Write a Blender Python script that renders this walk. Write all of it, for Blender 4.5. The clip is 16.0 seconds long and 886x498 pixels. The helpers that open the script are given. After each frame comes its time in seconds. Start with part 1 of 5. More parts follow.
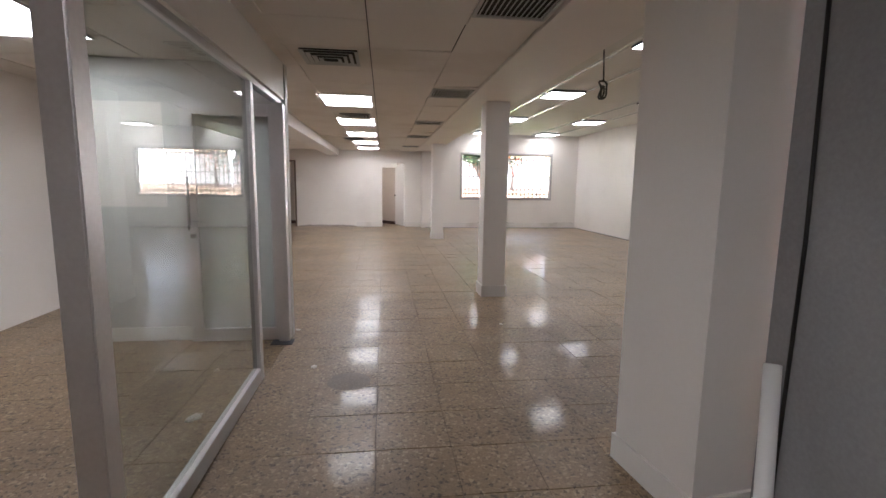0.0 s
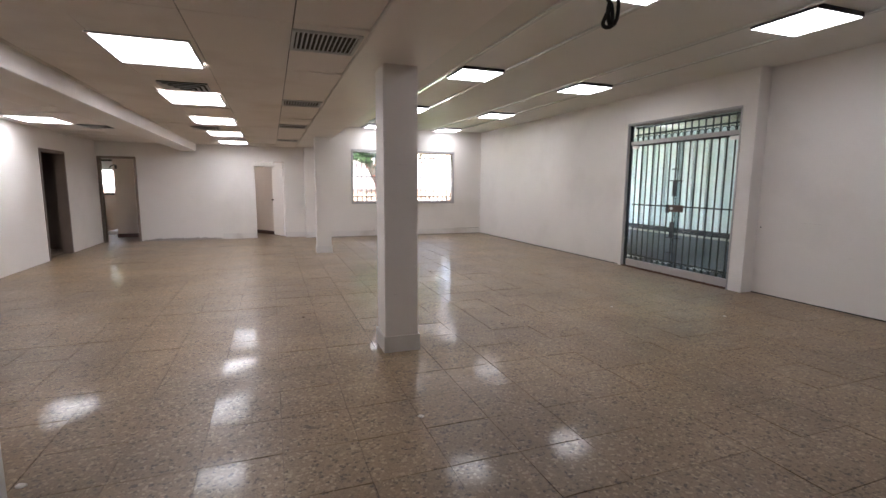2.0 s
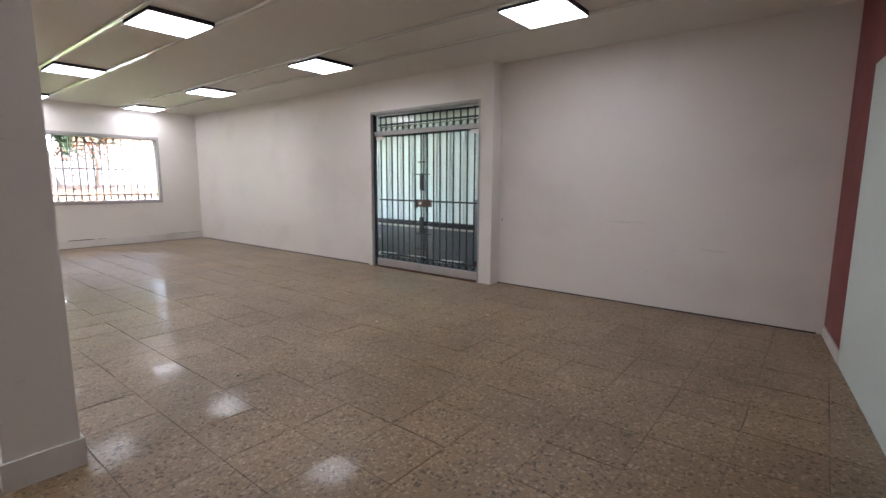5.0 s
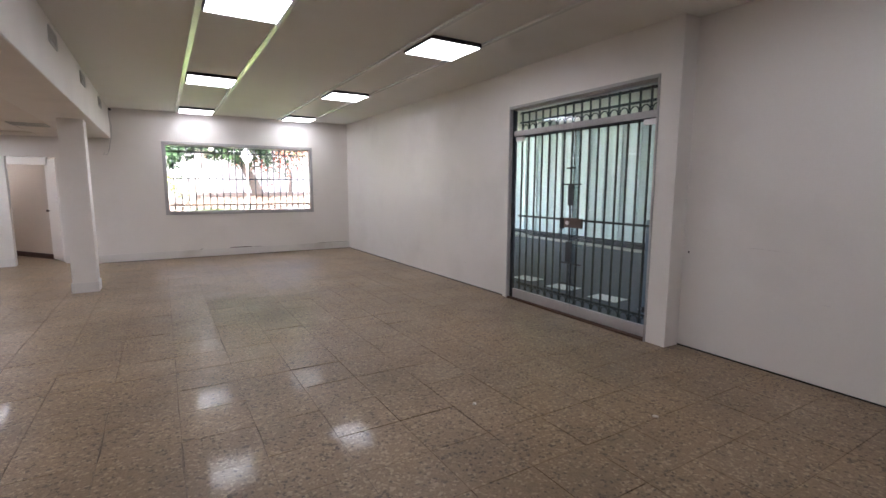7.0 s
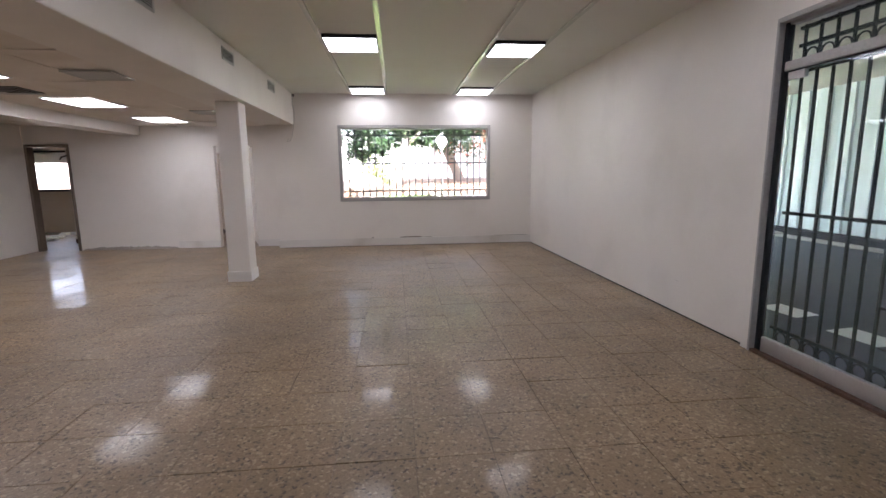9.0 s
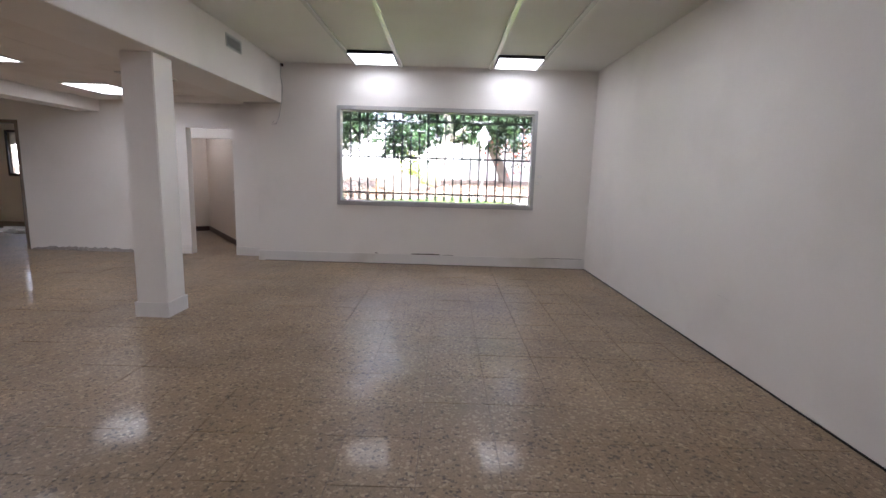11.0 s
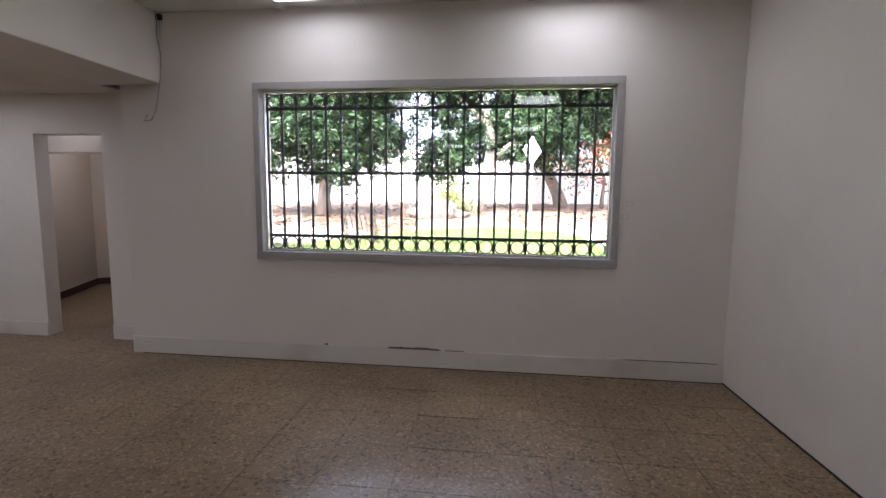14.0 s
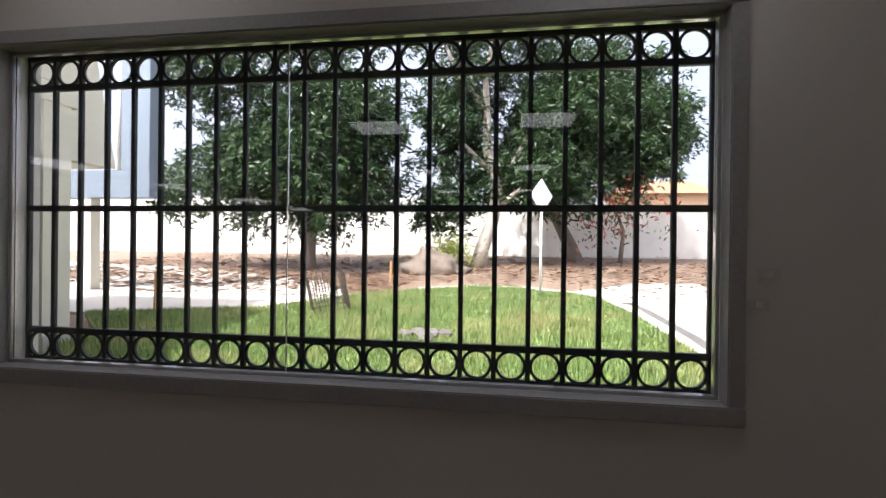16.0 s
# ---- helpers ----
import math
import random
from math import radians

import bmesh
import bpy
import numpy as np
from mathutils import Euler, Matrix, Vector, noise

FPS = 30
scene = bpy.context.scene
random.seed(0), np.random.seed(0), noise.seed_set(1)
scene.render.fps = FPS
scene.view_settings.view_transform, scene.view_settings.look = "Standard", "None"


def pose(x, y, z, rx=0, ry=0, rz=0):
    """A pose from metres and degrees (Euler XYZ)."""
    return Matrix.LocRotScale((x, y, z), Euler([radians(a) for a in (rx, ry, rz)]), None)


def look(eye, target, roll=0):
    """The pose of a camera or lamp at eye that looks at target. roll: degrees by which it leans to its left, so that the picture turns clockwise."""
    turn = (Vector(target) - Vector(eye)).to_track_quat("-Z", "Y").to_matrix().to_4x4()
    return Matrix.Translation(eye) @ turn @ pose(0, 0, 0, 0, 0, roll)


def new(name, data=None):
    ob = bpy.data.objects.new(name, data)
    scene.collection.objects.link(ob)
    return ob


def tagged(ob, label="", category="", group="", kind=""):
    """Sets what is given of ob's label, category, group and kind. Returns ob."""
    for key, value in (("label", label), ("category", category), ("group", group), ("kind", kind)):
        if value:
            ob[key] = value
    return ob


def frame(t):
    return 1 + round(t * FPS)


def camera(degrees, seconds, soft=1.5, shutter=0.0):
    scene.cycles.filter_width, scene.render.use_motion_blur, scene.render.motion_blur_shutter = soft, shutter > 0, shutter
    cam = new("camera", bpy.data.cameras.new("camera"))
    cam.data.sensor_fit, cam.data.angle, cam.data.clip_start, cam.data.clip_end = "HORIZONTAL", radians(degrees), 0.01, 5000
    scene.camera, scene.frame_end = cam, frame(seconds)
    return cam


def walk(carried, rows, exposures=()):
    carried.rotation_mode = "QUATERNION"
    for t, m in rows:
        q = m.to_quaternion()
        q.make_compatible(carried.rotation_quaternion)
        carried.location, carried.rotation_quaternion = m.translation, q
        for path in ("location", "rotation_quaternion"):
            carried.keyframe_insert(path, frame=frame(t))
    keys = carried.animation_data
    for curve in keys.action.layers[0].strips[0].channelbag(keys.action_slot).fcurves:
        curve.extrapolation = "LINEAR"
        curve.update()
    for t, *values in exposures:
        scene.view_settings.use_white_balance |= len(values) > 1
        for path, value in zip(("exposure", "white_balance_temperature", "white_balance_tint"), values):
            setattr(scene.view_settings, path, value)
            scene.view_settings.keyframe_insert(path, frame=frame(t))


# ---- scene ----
cam = camera(86.5, 16.0)
PATH = [
    (0, (1.215, -0.019, 1.395), (1.454, 1.857, 1.131), 0.8),
    (0.5, (1.315, 0.502, 1.405), (1.553, 2.381, 1.152), -0.1),
    (1, (1.441, 0.964, 1.375), (1.541, 2.856, 1.133), -0.3),
    (1.5, (1.503, 1.417, 1.389), (1.667, 3.301, 1.125), 0.9),
    (2, (1.566, 1.832, 1.417), (2.212, 3.610, 1.160), 0.4),
    (2.5, (1.681, 2.142, 1.430), (2.712, 3.741, 1.259), 0.1),
    (3, (1.781, 2.272, 1.492), (3.161, 3.704, 1.280), 1.0),
    (3.2, (1.826, 2.300, 1.510), (3.371, 3.550, 1.285), 1.6),
    (5.3, (2.273, 2.938, 1.402), (3.799, 4.195, 1.101), -0.2),
    (5.5, (2.394, 2.990, 1.408), (3.858, 4.322, 1.119), -0.3),
    (6, (2.860, 3.195, 1.425), (4.141, 4.708, 1.161), 0.2),
    (6.5, (3.238, 3.457, 1.455), (4.363, 5.096, 1.231), 1.3),
    (7, (3.559, 3.746, 1.469), (4.528, 5.375, 1.221), 0.2),
    (7.5, (3.854, 4.063, 1.473), (4.654, 5.777, 1.210), -0.9),
    (8, (4.185, 4.401, 1.440), (4.625, 6.241, 1.181), -1.3),
    (8.5, (4.447, 4.847, 1.381), (4.736, 6.716, 1.116), 0.8),
    (9, (4.705, 5.318, 1.422), (4.889, 7.196, 1.119), -0.6),
    (9.2, (4.796, 5.519, 1.431), (4.907, 7.404, 1.140), 0.0),
    (11.3, (5.356, 7.929, 1.394), (5.337, 9.815, 1.094), 1.3),
    (11.5, (5.420, 8.158, 1.405), (5.366, 10.044, 1.106), -0.1),
    (12, (5.493, 8.725, 1.386), (5.362, 10.612, 1.121), 0.4),
    (12.5, (5.480, 9.252, 1.353), (5.377, 11.144, 1.108), 1.6),
    (13, (5.660, 9.875, 1.395), (5.450, 11.762, 1.182), 0.1),
    (13.5, (5.672, 10.417, 1.356), (5.361, 12.288, 1.130), 0.3),
    (14, (5.681, 10.971, 1.443), (5.454, 12.855, 1.230), 0.6),
    (14.5, (5.795, 11.593, 1.492), (5.443, 13.467, 1.395), 0.2),
    (15, (5.791, 12.111, 1.432), (5.512, 14.001, 1.396), 1.5),
    (15.5, (5.777, 12.628, 1.464), (5.561, 14.526, 1.435), 0.1),
    (16, (5.827, 13.083, 1.474), (5.553, 14.973, 1.470), 0.7),
]
walk(cam, [(t, look(eye, target, roll)) for t, eye, target, roll in PATH],
     [(0, 4.26, 5820, 10), (2.5, 4.06, 5770, 11), (5.5, 4.12, 5720, 11), (7, 3.86, 5670, 12), (9, 3.74, 5720, 13), (11.5, 3.55, 5520, 12), (12.5, 3.42, 5520, 12), (13.0, 3.25, 5520, 12), (13.5, 3.08, 5570, 12), (14.0, 2.86, 5720, 13), (14.5, 2.5, 5770, 12), (15.0, 1.85, 5820, 12), (15.5, 1.35, 5920, 12), (16, 1.08, 6020, 11)])

# ---- world and sun ----
SUN_EL, SUN_AZ = 58.0, 217.0
world = bpy.data.worlds.new("sky_world")
world.use_nodes = True
scene.world = world
wn = world.node_tree
sky = wn.nodes.new("ShaderNodeTexSky")
sky.sky_type = "NISHITA"
sky.sun_disc = False
sky.sun_elevation = radians(SUN_EL)
sky.sun_rotation = radians(SUN_AZ)
sky.air_density, sky.dust_density, sky.ozone_density = 0.6, 8.0, 0.4
wn.nodes["Background"].inputs["Strength"].default_value = 0.15
haze = wn.nodes.new("ShaderNodeMixRGB")
haze.blend_type = "ADD"
haze.inputs[0].default_value = 1.0
haze.inputs[2].default_value = (2.3, 2.18, 2.16, 1)
wn.links.new(sky.outputs[0], haze.inputs[1])
wn.links.new(haze.outputs[0], wn.nodes["Background"].inputs["Color"])
sun_data = bpy.data.lights.new("sun", "SUN")
sun_data.energy, sun_data.angle, sun_data.color = 4.8, radians(0.6), (1.0, 0.95, 0.88)
sun = new("sun", sun_data)
saz, sel = radians(SUN_AZ), radians(SUN_EL)
sun.matrix_world = look((math.sin(saz) * math.cos(sel) * 50, math.cos(saz) * math.cos(sel) * 50, math.sin(sel) * 50), (0, 0, 0))
PANEL_GLOW = 0.95


# ---- materials ----
def mat(name, colour, rough=0.5, metal=0.0, vary=0.06, scale=3.0, fine=60.0, bump=0.0, bump_scale=120.0, dirt=None, dirt_amount=0.0, rough_vary=0.08, coat=0.0):
    """A painted or plain surface: two scales of noise on its colour and roughness, fine relief, and dirt in patches."""
    m = bpy.data.materials.new(name)
    m.use_nodes = True
    nt = m.node_tree
    b = nt.nodes["Principled BSDF"]
    geo = nt.nodes.new("ShaderNodeNewGeometry")
    n1, n2 = nt.nodes.new("ShaderNodeTexNoise"), nt.nodes.new("ShaderNodeTexNoise")
    n1.inputs["Scale"].default_value, n2.inputs["Scale"].default_value = scale, fine
    n1.inputs["Detail"].default_value, n2.inputs["Detail"].default_value = 4, 2
    for n in (n1, n2):
        nt.links.new(geo.outputs["Position"], n.inputs["Vector"])
    mix = nt.nodes.new("ShaderNodeMixRGB")
    lo = tuple(c * (1 - vary) for c in colour)
    hi = tuple(min(1.0, c * (1 + vary)) for c in colour)
    mix.inputs[1].default_value, mix.inputs[2].default_value = (*lo, 1), (*hi, 1)
    nt.links.new(n1.outputs["Fac"], mix.inputs[0])
    grain = nt.nodes.new("ShaderNodeMixRGB")
    grain.blend_type = "OVERLAY"
    grain.inputs[0].default_value = vary * 2
    nt.links.new(mix.outputs[0], grain.inputs[1])
    nt.links.new(n2.outputs["Fac"], grain.inputs[2])
    out = grain.outputs[0]
    if dirt:
        n3 = nt.nodes.new("ShaderNodeTexNoise")
        n3.inputs["Scale"].default_value, n3.inputs["Detail"].default_value = 1.1, 8
        nt.links.new(geo.outputs["Position"], n3.inputs["Vector"])
        ramp = nt.nodes.new("ShaderNodeValToRGB")
        ramp.color_ramp.elements[0].position, ramp.color_ramp.elements[1].position = 0.52, 0.72
        ramp.color_ramp.elements[1].color = (dirt_amount,) * 3 + (1,)
        nt.links.new(n3.outputs["Fac"], ramp.inputs[0])
        d = nt.nodes.new("ShaderNodeMixRGB")
        d.inputs[2].default_value = (*dirt, 1)
        nt.links.new(ramp.outputs[0], d.inputs[0])
        nt.links.new(out, d.inputs[1])
        out = d.outputs[0]
    nt.links.new(out, b.inputs["Base Color"])
    rr = nt.nodes.new("ShaderNodeMapRange")
    rr.inputs["To Min"].default_value, rr.inputs["To Max"].default_value = max(0.02, rough - rough_vary), min(1, rough + rough_vary)
    nt.links.new(n1.outputs["Fac"], rr.inputs["Value"])
    nt.links.new(rr.outputs[0], b.inputs["Roughness"])
    b.inputs["Metallic"].default_value = metal
    b.inputs["Coat Weight"].default_value = coat
    if bump:
        n4 = nt.nodes.new("ShaderNodeTexNoise")
        n4.inputs["Scale"].default_value, n4.inputs["Detail"].default_value = bump_scale, 3
        nt.links.new(geo.outputs["Position"], n4.inputs["Vector"])
        bp = nt.nodes.new("ShaderNodeBump")
        bp.inputs["Strength"].default_value, bp.inputs["Distance"].default_value = bump, 0.004
        nt.links.new(n4.outputs["Fac"], bp.inputs["Height"])
        nt.links.new(bp.outputs[0], b.inputs["Normal"])
    return m


def terrazzo_mat():
    m = bpy.data.materials.new("terrazzo")
    m.use_nodes = True
    nt = m.node_tree
    L, N = nt.links.new, nt.nodes.new
    b = nt.nodes["Principled BSDF"]
    geo, info = N("ShaderNodeNewGeometry"), N("ShaderNodeObjectInfo")
    add = N("ShaderNodeMath"); add.operation = "ADD"
    fr = N("ShaderNodeMath"); fr.operation = "FRACT"
    L(info.outputs["Random"], add.inputs[0]); L(geo.outputs["Random Per Island"], add.inputs[1]); L(add.outputs[0], fr.inputs[0])
    warp = N("ShaderNodeTexNoise"); warp.inputs["Scale"].default_value = 40
    L(geo.outputs["Position"], warp.inputs["Vector"])
    vm = N("ShaderNodeVectorMath"); vm.operation = "MULTIPLY_ADD"
    vm.inputs[1].default_value = (0.018, 0.018, 0)
    L(warp.outputs["Color"], vm.inputs[0]); L(geo.outputs["Position"], vm.inputs[2])
    v1, v2 = N("ShaderNodeTexVoronoi"), N("ShaderNodeTexVoronoi")
    v1.inputs["Scale"].default_value, v2.inputs["Scale"].default_value = 68, 170
    L(vm.outputs[0], v1.inputs["Vector"]); L(vm.outputs[0], v2.inputs["Vector"])
    r1 = N("ShaderNodeValToRGB")
    e = r1.color_ramp.elements
    e[0].color, e[1].color = (0.03, 0.019, 0.013, 1), (0.56, 0.46, 0.33, 1)
    e[1].position = 0.94
    for p, c in ((0.075, (0.06, 0.04, 0.028, 1)), (0.115, (0.235, 0.172, 0.108, 1)), (0.25, (0.285, 0.208, 0.128, 1)), (0.6, (0.32, 0.236, 0.147, 1)), (0.86, (0.36, 0.27, 0.172, 1))):
        n = e.new(p); n.color = c
    wear = N("ShaderNodeTexNoise"); wear.inputs["Scale"].default_value, wear.inputs["Detail"].default_value = 2.3, 7
    L(geo.outputs["Position"], wear.inputs["Vector"])
    sep = N("ShaderNodeSeparateColor")
    zone = N("ShaderNodeMapRange"); zone.inputs["From Min"].default_value, zone.inputs["From Max"].default_value = 0.3, 0.7
    zone.inputs["To Min"].default_value, zone.inputs["To Max"].default_value = 0.09, -0.09
    grit = N("ShaderNodeMath"); grit.operation = "ADD"
    L(wear.outputs["Fac"], zone.inputs["Value"]); L(zone.outputs[0], grit.inputs[0])
    L(v1.outputs["Color"], sep.inputs[0]); L(sep.outputs[0], grit.inputs[1]); L(grit.outputs[0], r1.inputs[0])
    r2 = N("ShaderNodeValToRGB")
    r2.color_ramp.elements[0].color, r2.color_ramp.elements[1].color = (0.17, 0.118, 0.075, 1), (0.39, 0.297, 0.205, 1)
    sep2 = N("ShaderNodeSeparateColor")
    L(v2.outputs["Color"], sep2.inputs[0]); L(sep2.outputs[1], r2.inputs[0])
    mx = N("ShaderNodeMixRGB"); mx.inputs[0].default_value = 0.42
    L(r1.outputs[0], mx.inputs[1]); L(r2.outputs[0], mx.inputs[2])
    big = N("ShaderNodeTexNoise"); big.inputs["Scale"].default_value, big.inputs["Detail"].default_value = 0.9, 6
    L(geo.outputs["Position"], big.inputs["Vector"])
    br = N("ShaderNodeMapRange"); br.inputs["From Min"].default_value, br.inputs["From Max"].default_value = 0.3, 0.7
    br.inputs["To Min"].default_value, br.inputs["To Max"].default_value = 0.56, 0.88
    L(big.outputs["Fac"], br.inputs["Value"])
    tr = N("ShaderNodeMapRange"); tr.inputs["To Min"].default_value, tr.inputs["To Max"].default_value = 0.94, 1.05
    L(fr.outputs[0], tr.inputs["Value"])
    mm = N("ShaderNodeMath"); mm.operation = "MULTIPLY"
    L(br.outputs[0], mm.inputs[0]); L(tr.outputs[0], mm.inputs[1])
    sc = N("ShaderNodeVectorMath"); sc.operation = "SCALE"
    L(mx.outputs[0], sc.inputs[0]); L(mm.outputs[0], sc.inputs["Scale"])
    warm = N("ShaderNodeVectorMath"); warm.operation = "MULTIPLY"; warm.inputs[1].default_value = (1.05, 0.975, 0.84)
    L(sc.outputs[0], warm.inputs[0])
    L(warm.outputs[0], b.inputs["Base Color"])
    ro = N("ShaderNodeMapRange"); ro.inputs["From Min"].default_value, ro.inputs["From Max"].default_value = 0.3, 0.75
    ro.inputs["To Min"].default_value, ro.inputs["To Max"].default_value = 0.4, 0.55
    L(wear.outputs["Fac"], ro.inputs["Value"]); L(ro.outputs[0], b.inputs["Roughness"])
    polish = N("ShaderNodeMapRange"); polish.inputs["From Min"].default_value, polish.inputs["From Max"].default_value = 0.35, 0.68
    polish.inputs["To Min"].default_value, polish.inputs["To Max"].default_value = 0.55, 0.1
    L(wear.outputs["Fac"], polish.inputs["Value"]); L(polish.outputs[0], b.inputs["Coat Weight"])
    b.inputs["Coat Roughness"].default_value = 0.1
    b.inputs["Coat IOR"].default_value = 1.28
    b.inputs["Specular IOR Level"].default_value = 0.5
    pit = N("ShaderNodeMapRange"); pit.inputs["From Min"].default_value, pit.inputs["From Max"].default_value = 0.06, 0.1
    L(grit.outputs[0], pit.inputs["Value"])
    pb = N("ShaderNodeBump"); pb.inputs["Strength"].default_value, pb.inputs["Distance"].default_value = 0.6, 0.003
    L(pit.outputs[0], pb.inputs["Height"])
    bn = N("ShaderNodeTexNoise"); bn.inputs["Scale"].default_value, bn.inputs["Detail"].default_value = 7, 3
    L(geo.outputs["Position"], bn.inputs["Vector"])
    bp = N("ShaderNodeBump"); bp.inputs["Strength"].default_value, bp.inputs["Distance"].default_value = 0.09, 0.006
    L(bn.outputs["Fac"], bp.inputs["Height"]); L(pb.outputs[0], bp.inputs["Normal"]); L(bp.outputs[0], b.inputs["Normal"]); L(bp.outputs[0], b.inputs["Coat Normal"])
    return m


def glass_mat(name, tint=(1, 1, 1), rough=0.0):
    m = bpy.data.materials.new(name)
    m.use_nodes = True
    b = m.node_tree.nodes["Principled BSDF"]
    b.inputs["Base Color"].default_value = (*tint, 1)
    b.inputs["Transmission Weight"].default_value = 1.0
    b.inputs["Roughness"].default_value = rough
    b.inputs["IOR"].default_value = 1.45
    return m


def glow_mat(name, colour, strength):
    m = bpy.data.materials.new(name)
    m.use_nodes = True
    b = m.node_tree.nodes["Principled BSDF"]
    b.inputs["Base Color"].default_value = (0.8, 0.8, 0.8, 1)
    b.inputs["Emission Color"].default_value = (*colour, 1)
    b.inputs["Emission Strength"].default_value = strength
    return m


WHITE = mat("wall_paint", (0.78, 0.742, 0.692), 0.5, vary=0.03, scale=1.6, bump=0.1, bump_scale=90, dirt=(0.6, 0.56, 0.51), dirt_amount=0.35)
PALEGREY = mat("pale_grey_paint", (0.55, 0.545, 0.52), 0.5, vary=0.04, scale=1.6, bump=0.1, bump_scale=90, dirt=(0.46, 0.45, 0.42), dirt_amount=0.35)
OLDWHITE = mat("scuffed_base_paint", (0.72, 0.69, 0.65), 0.45, vary=0.05, scale=5, bump=0.15, dirt=(0.42, 0.36, 0.29), dirt_amount=0.6)
PLASTER = mat("ceiling_plaster", (0.72, 0.71, 0.66), 0.7, vary=0.03, scale=1.1, bump=0.1, dirt=(0.62, 0.58, 0.5), dirt_amount=0.35)
CEILTILE = mat("ceiling_tile", (0.77, 0.72, 0.665), 0.85, vary=0.05, scale=1.3, fine=160, bump=0.35, bump_scale=260, dirt=(0.5, 0.43, 0.34), dirt_amount=0.4)
RED = mat("red_paint", (0.17, 0.016, 0.018), 0.45, vary=0.08, bump=0.1)
MINT = mat("pale_mint_paint", (0.62, 0.7, 0.67), 0.45, vary=0.03, bump=0.08)
GREYBOARD = mat("grey_board", (0.3, 0.3, 0.3), 0.75, vary=0.07, scale=2, bump=0.25, bump_scale=40, dirt=(0.22, 0.21, 0.2), dirt_amount=0.6)
ALU = mat("brushed_aluminium", (0.62, 0.6, 0.6), 0.38, metal=0.85, vary=0.06, scale=8, bump=0.06)
ALUPAINT = mat("grey_frame_paint", (0.42, 0.405, 0.395), 0.5, vary=0.08, scale=9, bump=0.1)
DARKMETAL = mat("dark_metal", (0.022, 0.024, 0.03), 0.6, metal=0.1, vary=0.15, bump=0.1)
IRON = mat("black_iron", (0.02, 0.026, 0.028), 0.5, metal=0.2, vary=0.2, scale=14, bump=0.2, bump_scale=200)
BRASSY = mat("worn_lock_plate", (0.11, 0.082, 0.07), 0.5, metal=0.5, vary=0.2, scale=20, bump=0.15)
VENT = mat("vent_paint", (0.5, 0.5, 0.48), 0.5, vary=0.06, bump=0.05)
# near-black: shade inside ducts and above the tiles, put into the colour
SHADEBLACK = mat("painted_shade_black", (0.014, 0.013, 0.012), 0.8)
BLACK = mat("black_rubber", (0.015, 0.013, 0.012), 0.6)
BROWN = mat("dark_brown_skirting", (0.055, 0.022, 0.016), 0.45, vary=0.15)
# brown of the door frames; also the shade of the side room's walls
DOORWOOD_SHADE = mat("door_brown_and_room_shade", (0.17, 0.13, 0.1), 0.5, vary=0.1, scale=4, bump=0.1)
GREIGE = mat("greige_wall_paint", (0.62, 0.54, 0.46), 0.6, vary=0.05, bump=0.1)
RUBBLE = mat("bare_render", (0.34, 0.31, 0.28), 0.9, vary=0.25, scale=9, fine=80, bump=0.6, bump_scale=60)
PVC = mat("white_pvc", (0.8, 0.8, 0.78), 0.35, vary=0.02)
TERRAZZO = terrazzo_mat()
CRACK = mat("dark_flaked_plaster", (0.13, 0.1, 0.08), 0.9, vary=0.4, scale=30, bump=0.5)
SHEETDARK = mat("grey_green_sheet", (0.54, 0.63, 0.62), 0.5, vary=0.05, scale=1.0)
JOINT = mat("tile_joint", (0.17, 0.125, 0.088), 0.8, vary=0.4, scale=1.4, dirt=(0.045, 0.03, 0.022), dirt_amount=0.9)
CLEAR = glass_mat("clear_glass")
SMOKED = glass_mat("smoked_strip_glass", (0.62, 0.68, 0.7))
SCREENGLASS = glass_mat("greenish_partition_glass", (0.76, 0.81, 0.785))
GREENGLASS = glass_mat("door_glass", (0.85, 0.94, 0.98))
GREENGLASS.node_tree.nodes["Principled BSDF"].inputs["IOR"].default_value = 1.33
FROST = glass_mat("frosted_glass", (0.9, 0.94, 0.92), 0.18)
GLOW = glow_mat("lit_diffuser", (1.0, 0.935, 0.91), PANEL_GLOW)
CREAM = mat("cream_render", (0.66, 0.63, 0.52), 0.75, vary=0.05, bump=0.25, bump_scale=60)
BLUEGREY = mat("blue_grey_roof_sheet", (0.2, 0.245, 0.3), 0.5, metal=0.2, vary=0.06)
CONCRETE = mat("pale_concrete", (0.46, 0.44, 0.4), 0.85, vary=0.1, scale=0.8, bump=0.3, bump_scale=50, dirt=(0.3, 0.27, 0.23), dirt_amount=0.6)
PAVING = mat("dark_paving", (0.085, 0.095, 0.118), 0.8, vary=0.15, scale=1.2, bump=0.2)
YARDWALL = mat("white_yard_wall_paint", (0.78, 0.77, 0.73), 0.7, vary=0.04, scale=0.7, bump=0.2, dirt=(0.55, 0.52, 0.46), dirt_amount=0.4)
SHEET = mat("pale_green_sheet", (0.64, 0.73, 0.72), 0.45, vary=0.05, scale=1.0)
GROUND = mat("dry_earth", (0.2, 0.145, 0.105), 0.95, vary=0.3, scale=0.6, fine=25, bump=0.7, bump_scale=12, dirt=(0.14, 0.1, 0.07), dirt_amount=0.7)
TURF = mat("turf_soil", (0.13, 0.17, 0.055), 0.95, vary=0.3, scale=1.5, fine=40, bump=0.6, bump_scale=30)
BARK = mat("grey_bark", (0.2, 0.165, 0.135), 0.9, vary=0.3, scale=5, fine=30, bump=0.9, bump_scale=25)
SIGNWHITE = mat("white_sign_paint", (0.8, 0.8, 0.79), 0.4, vary=0.02)
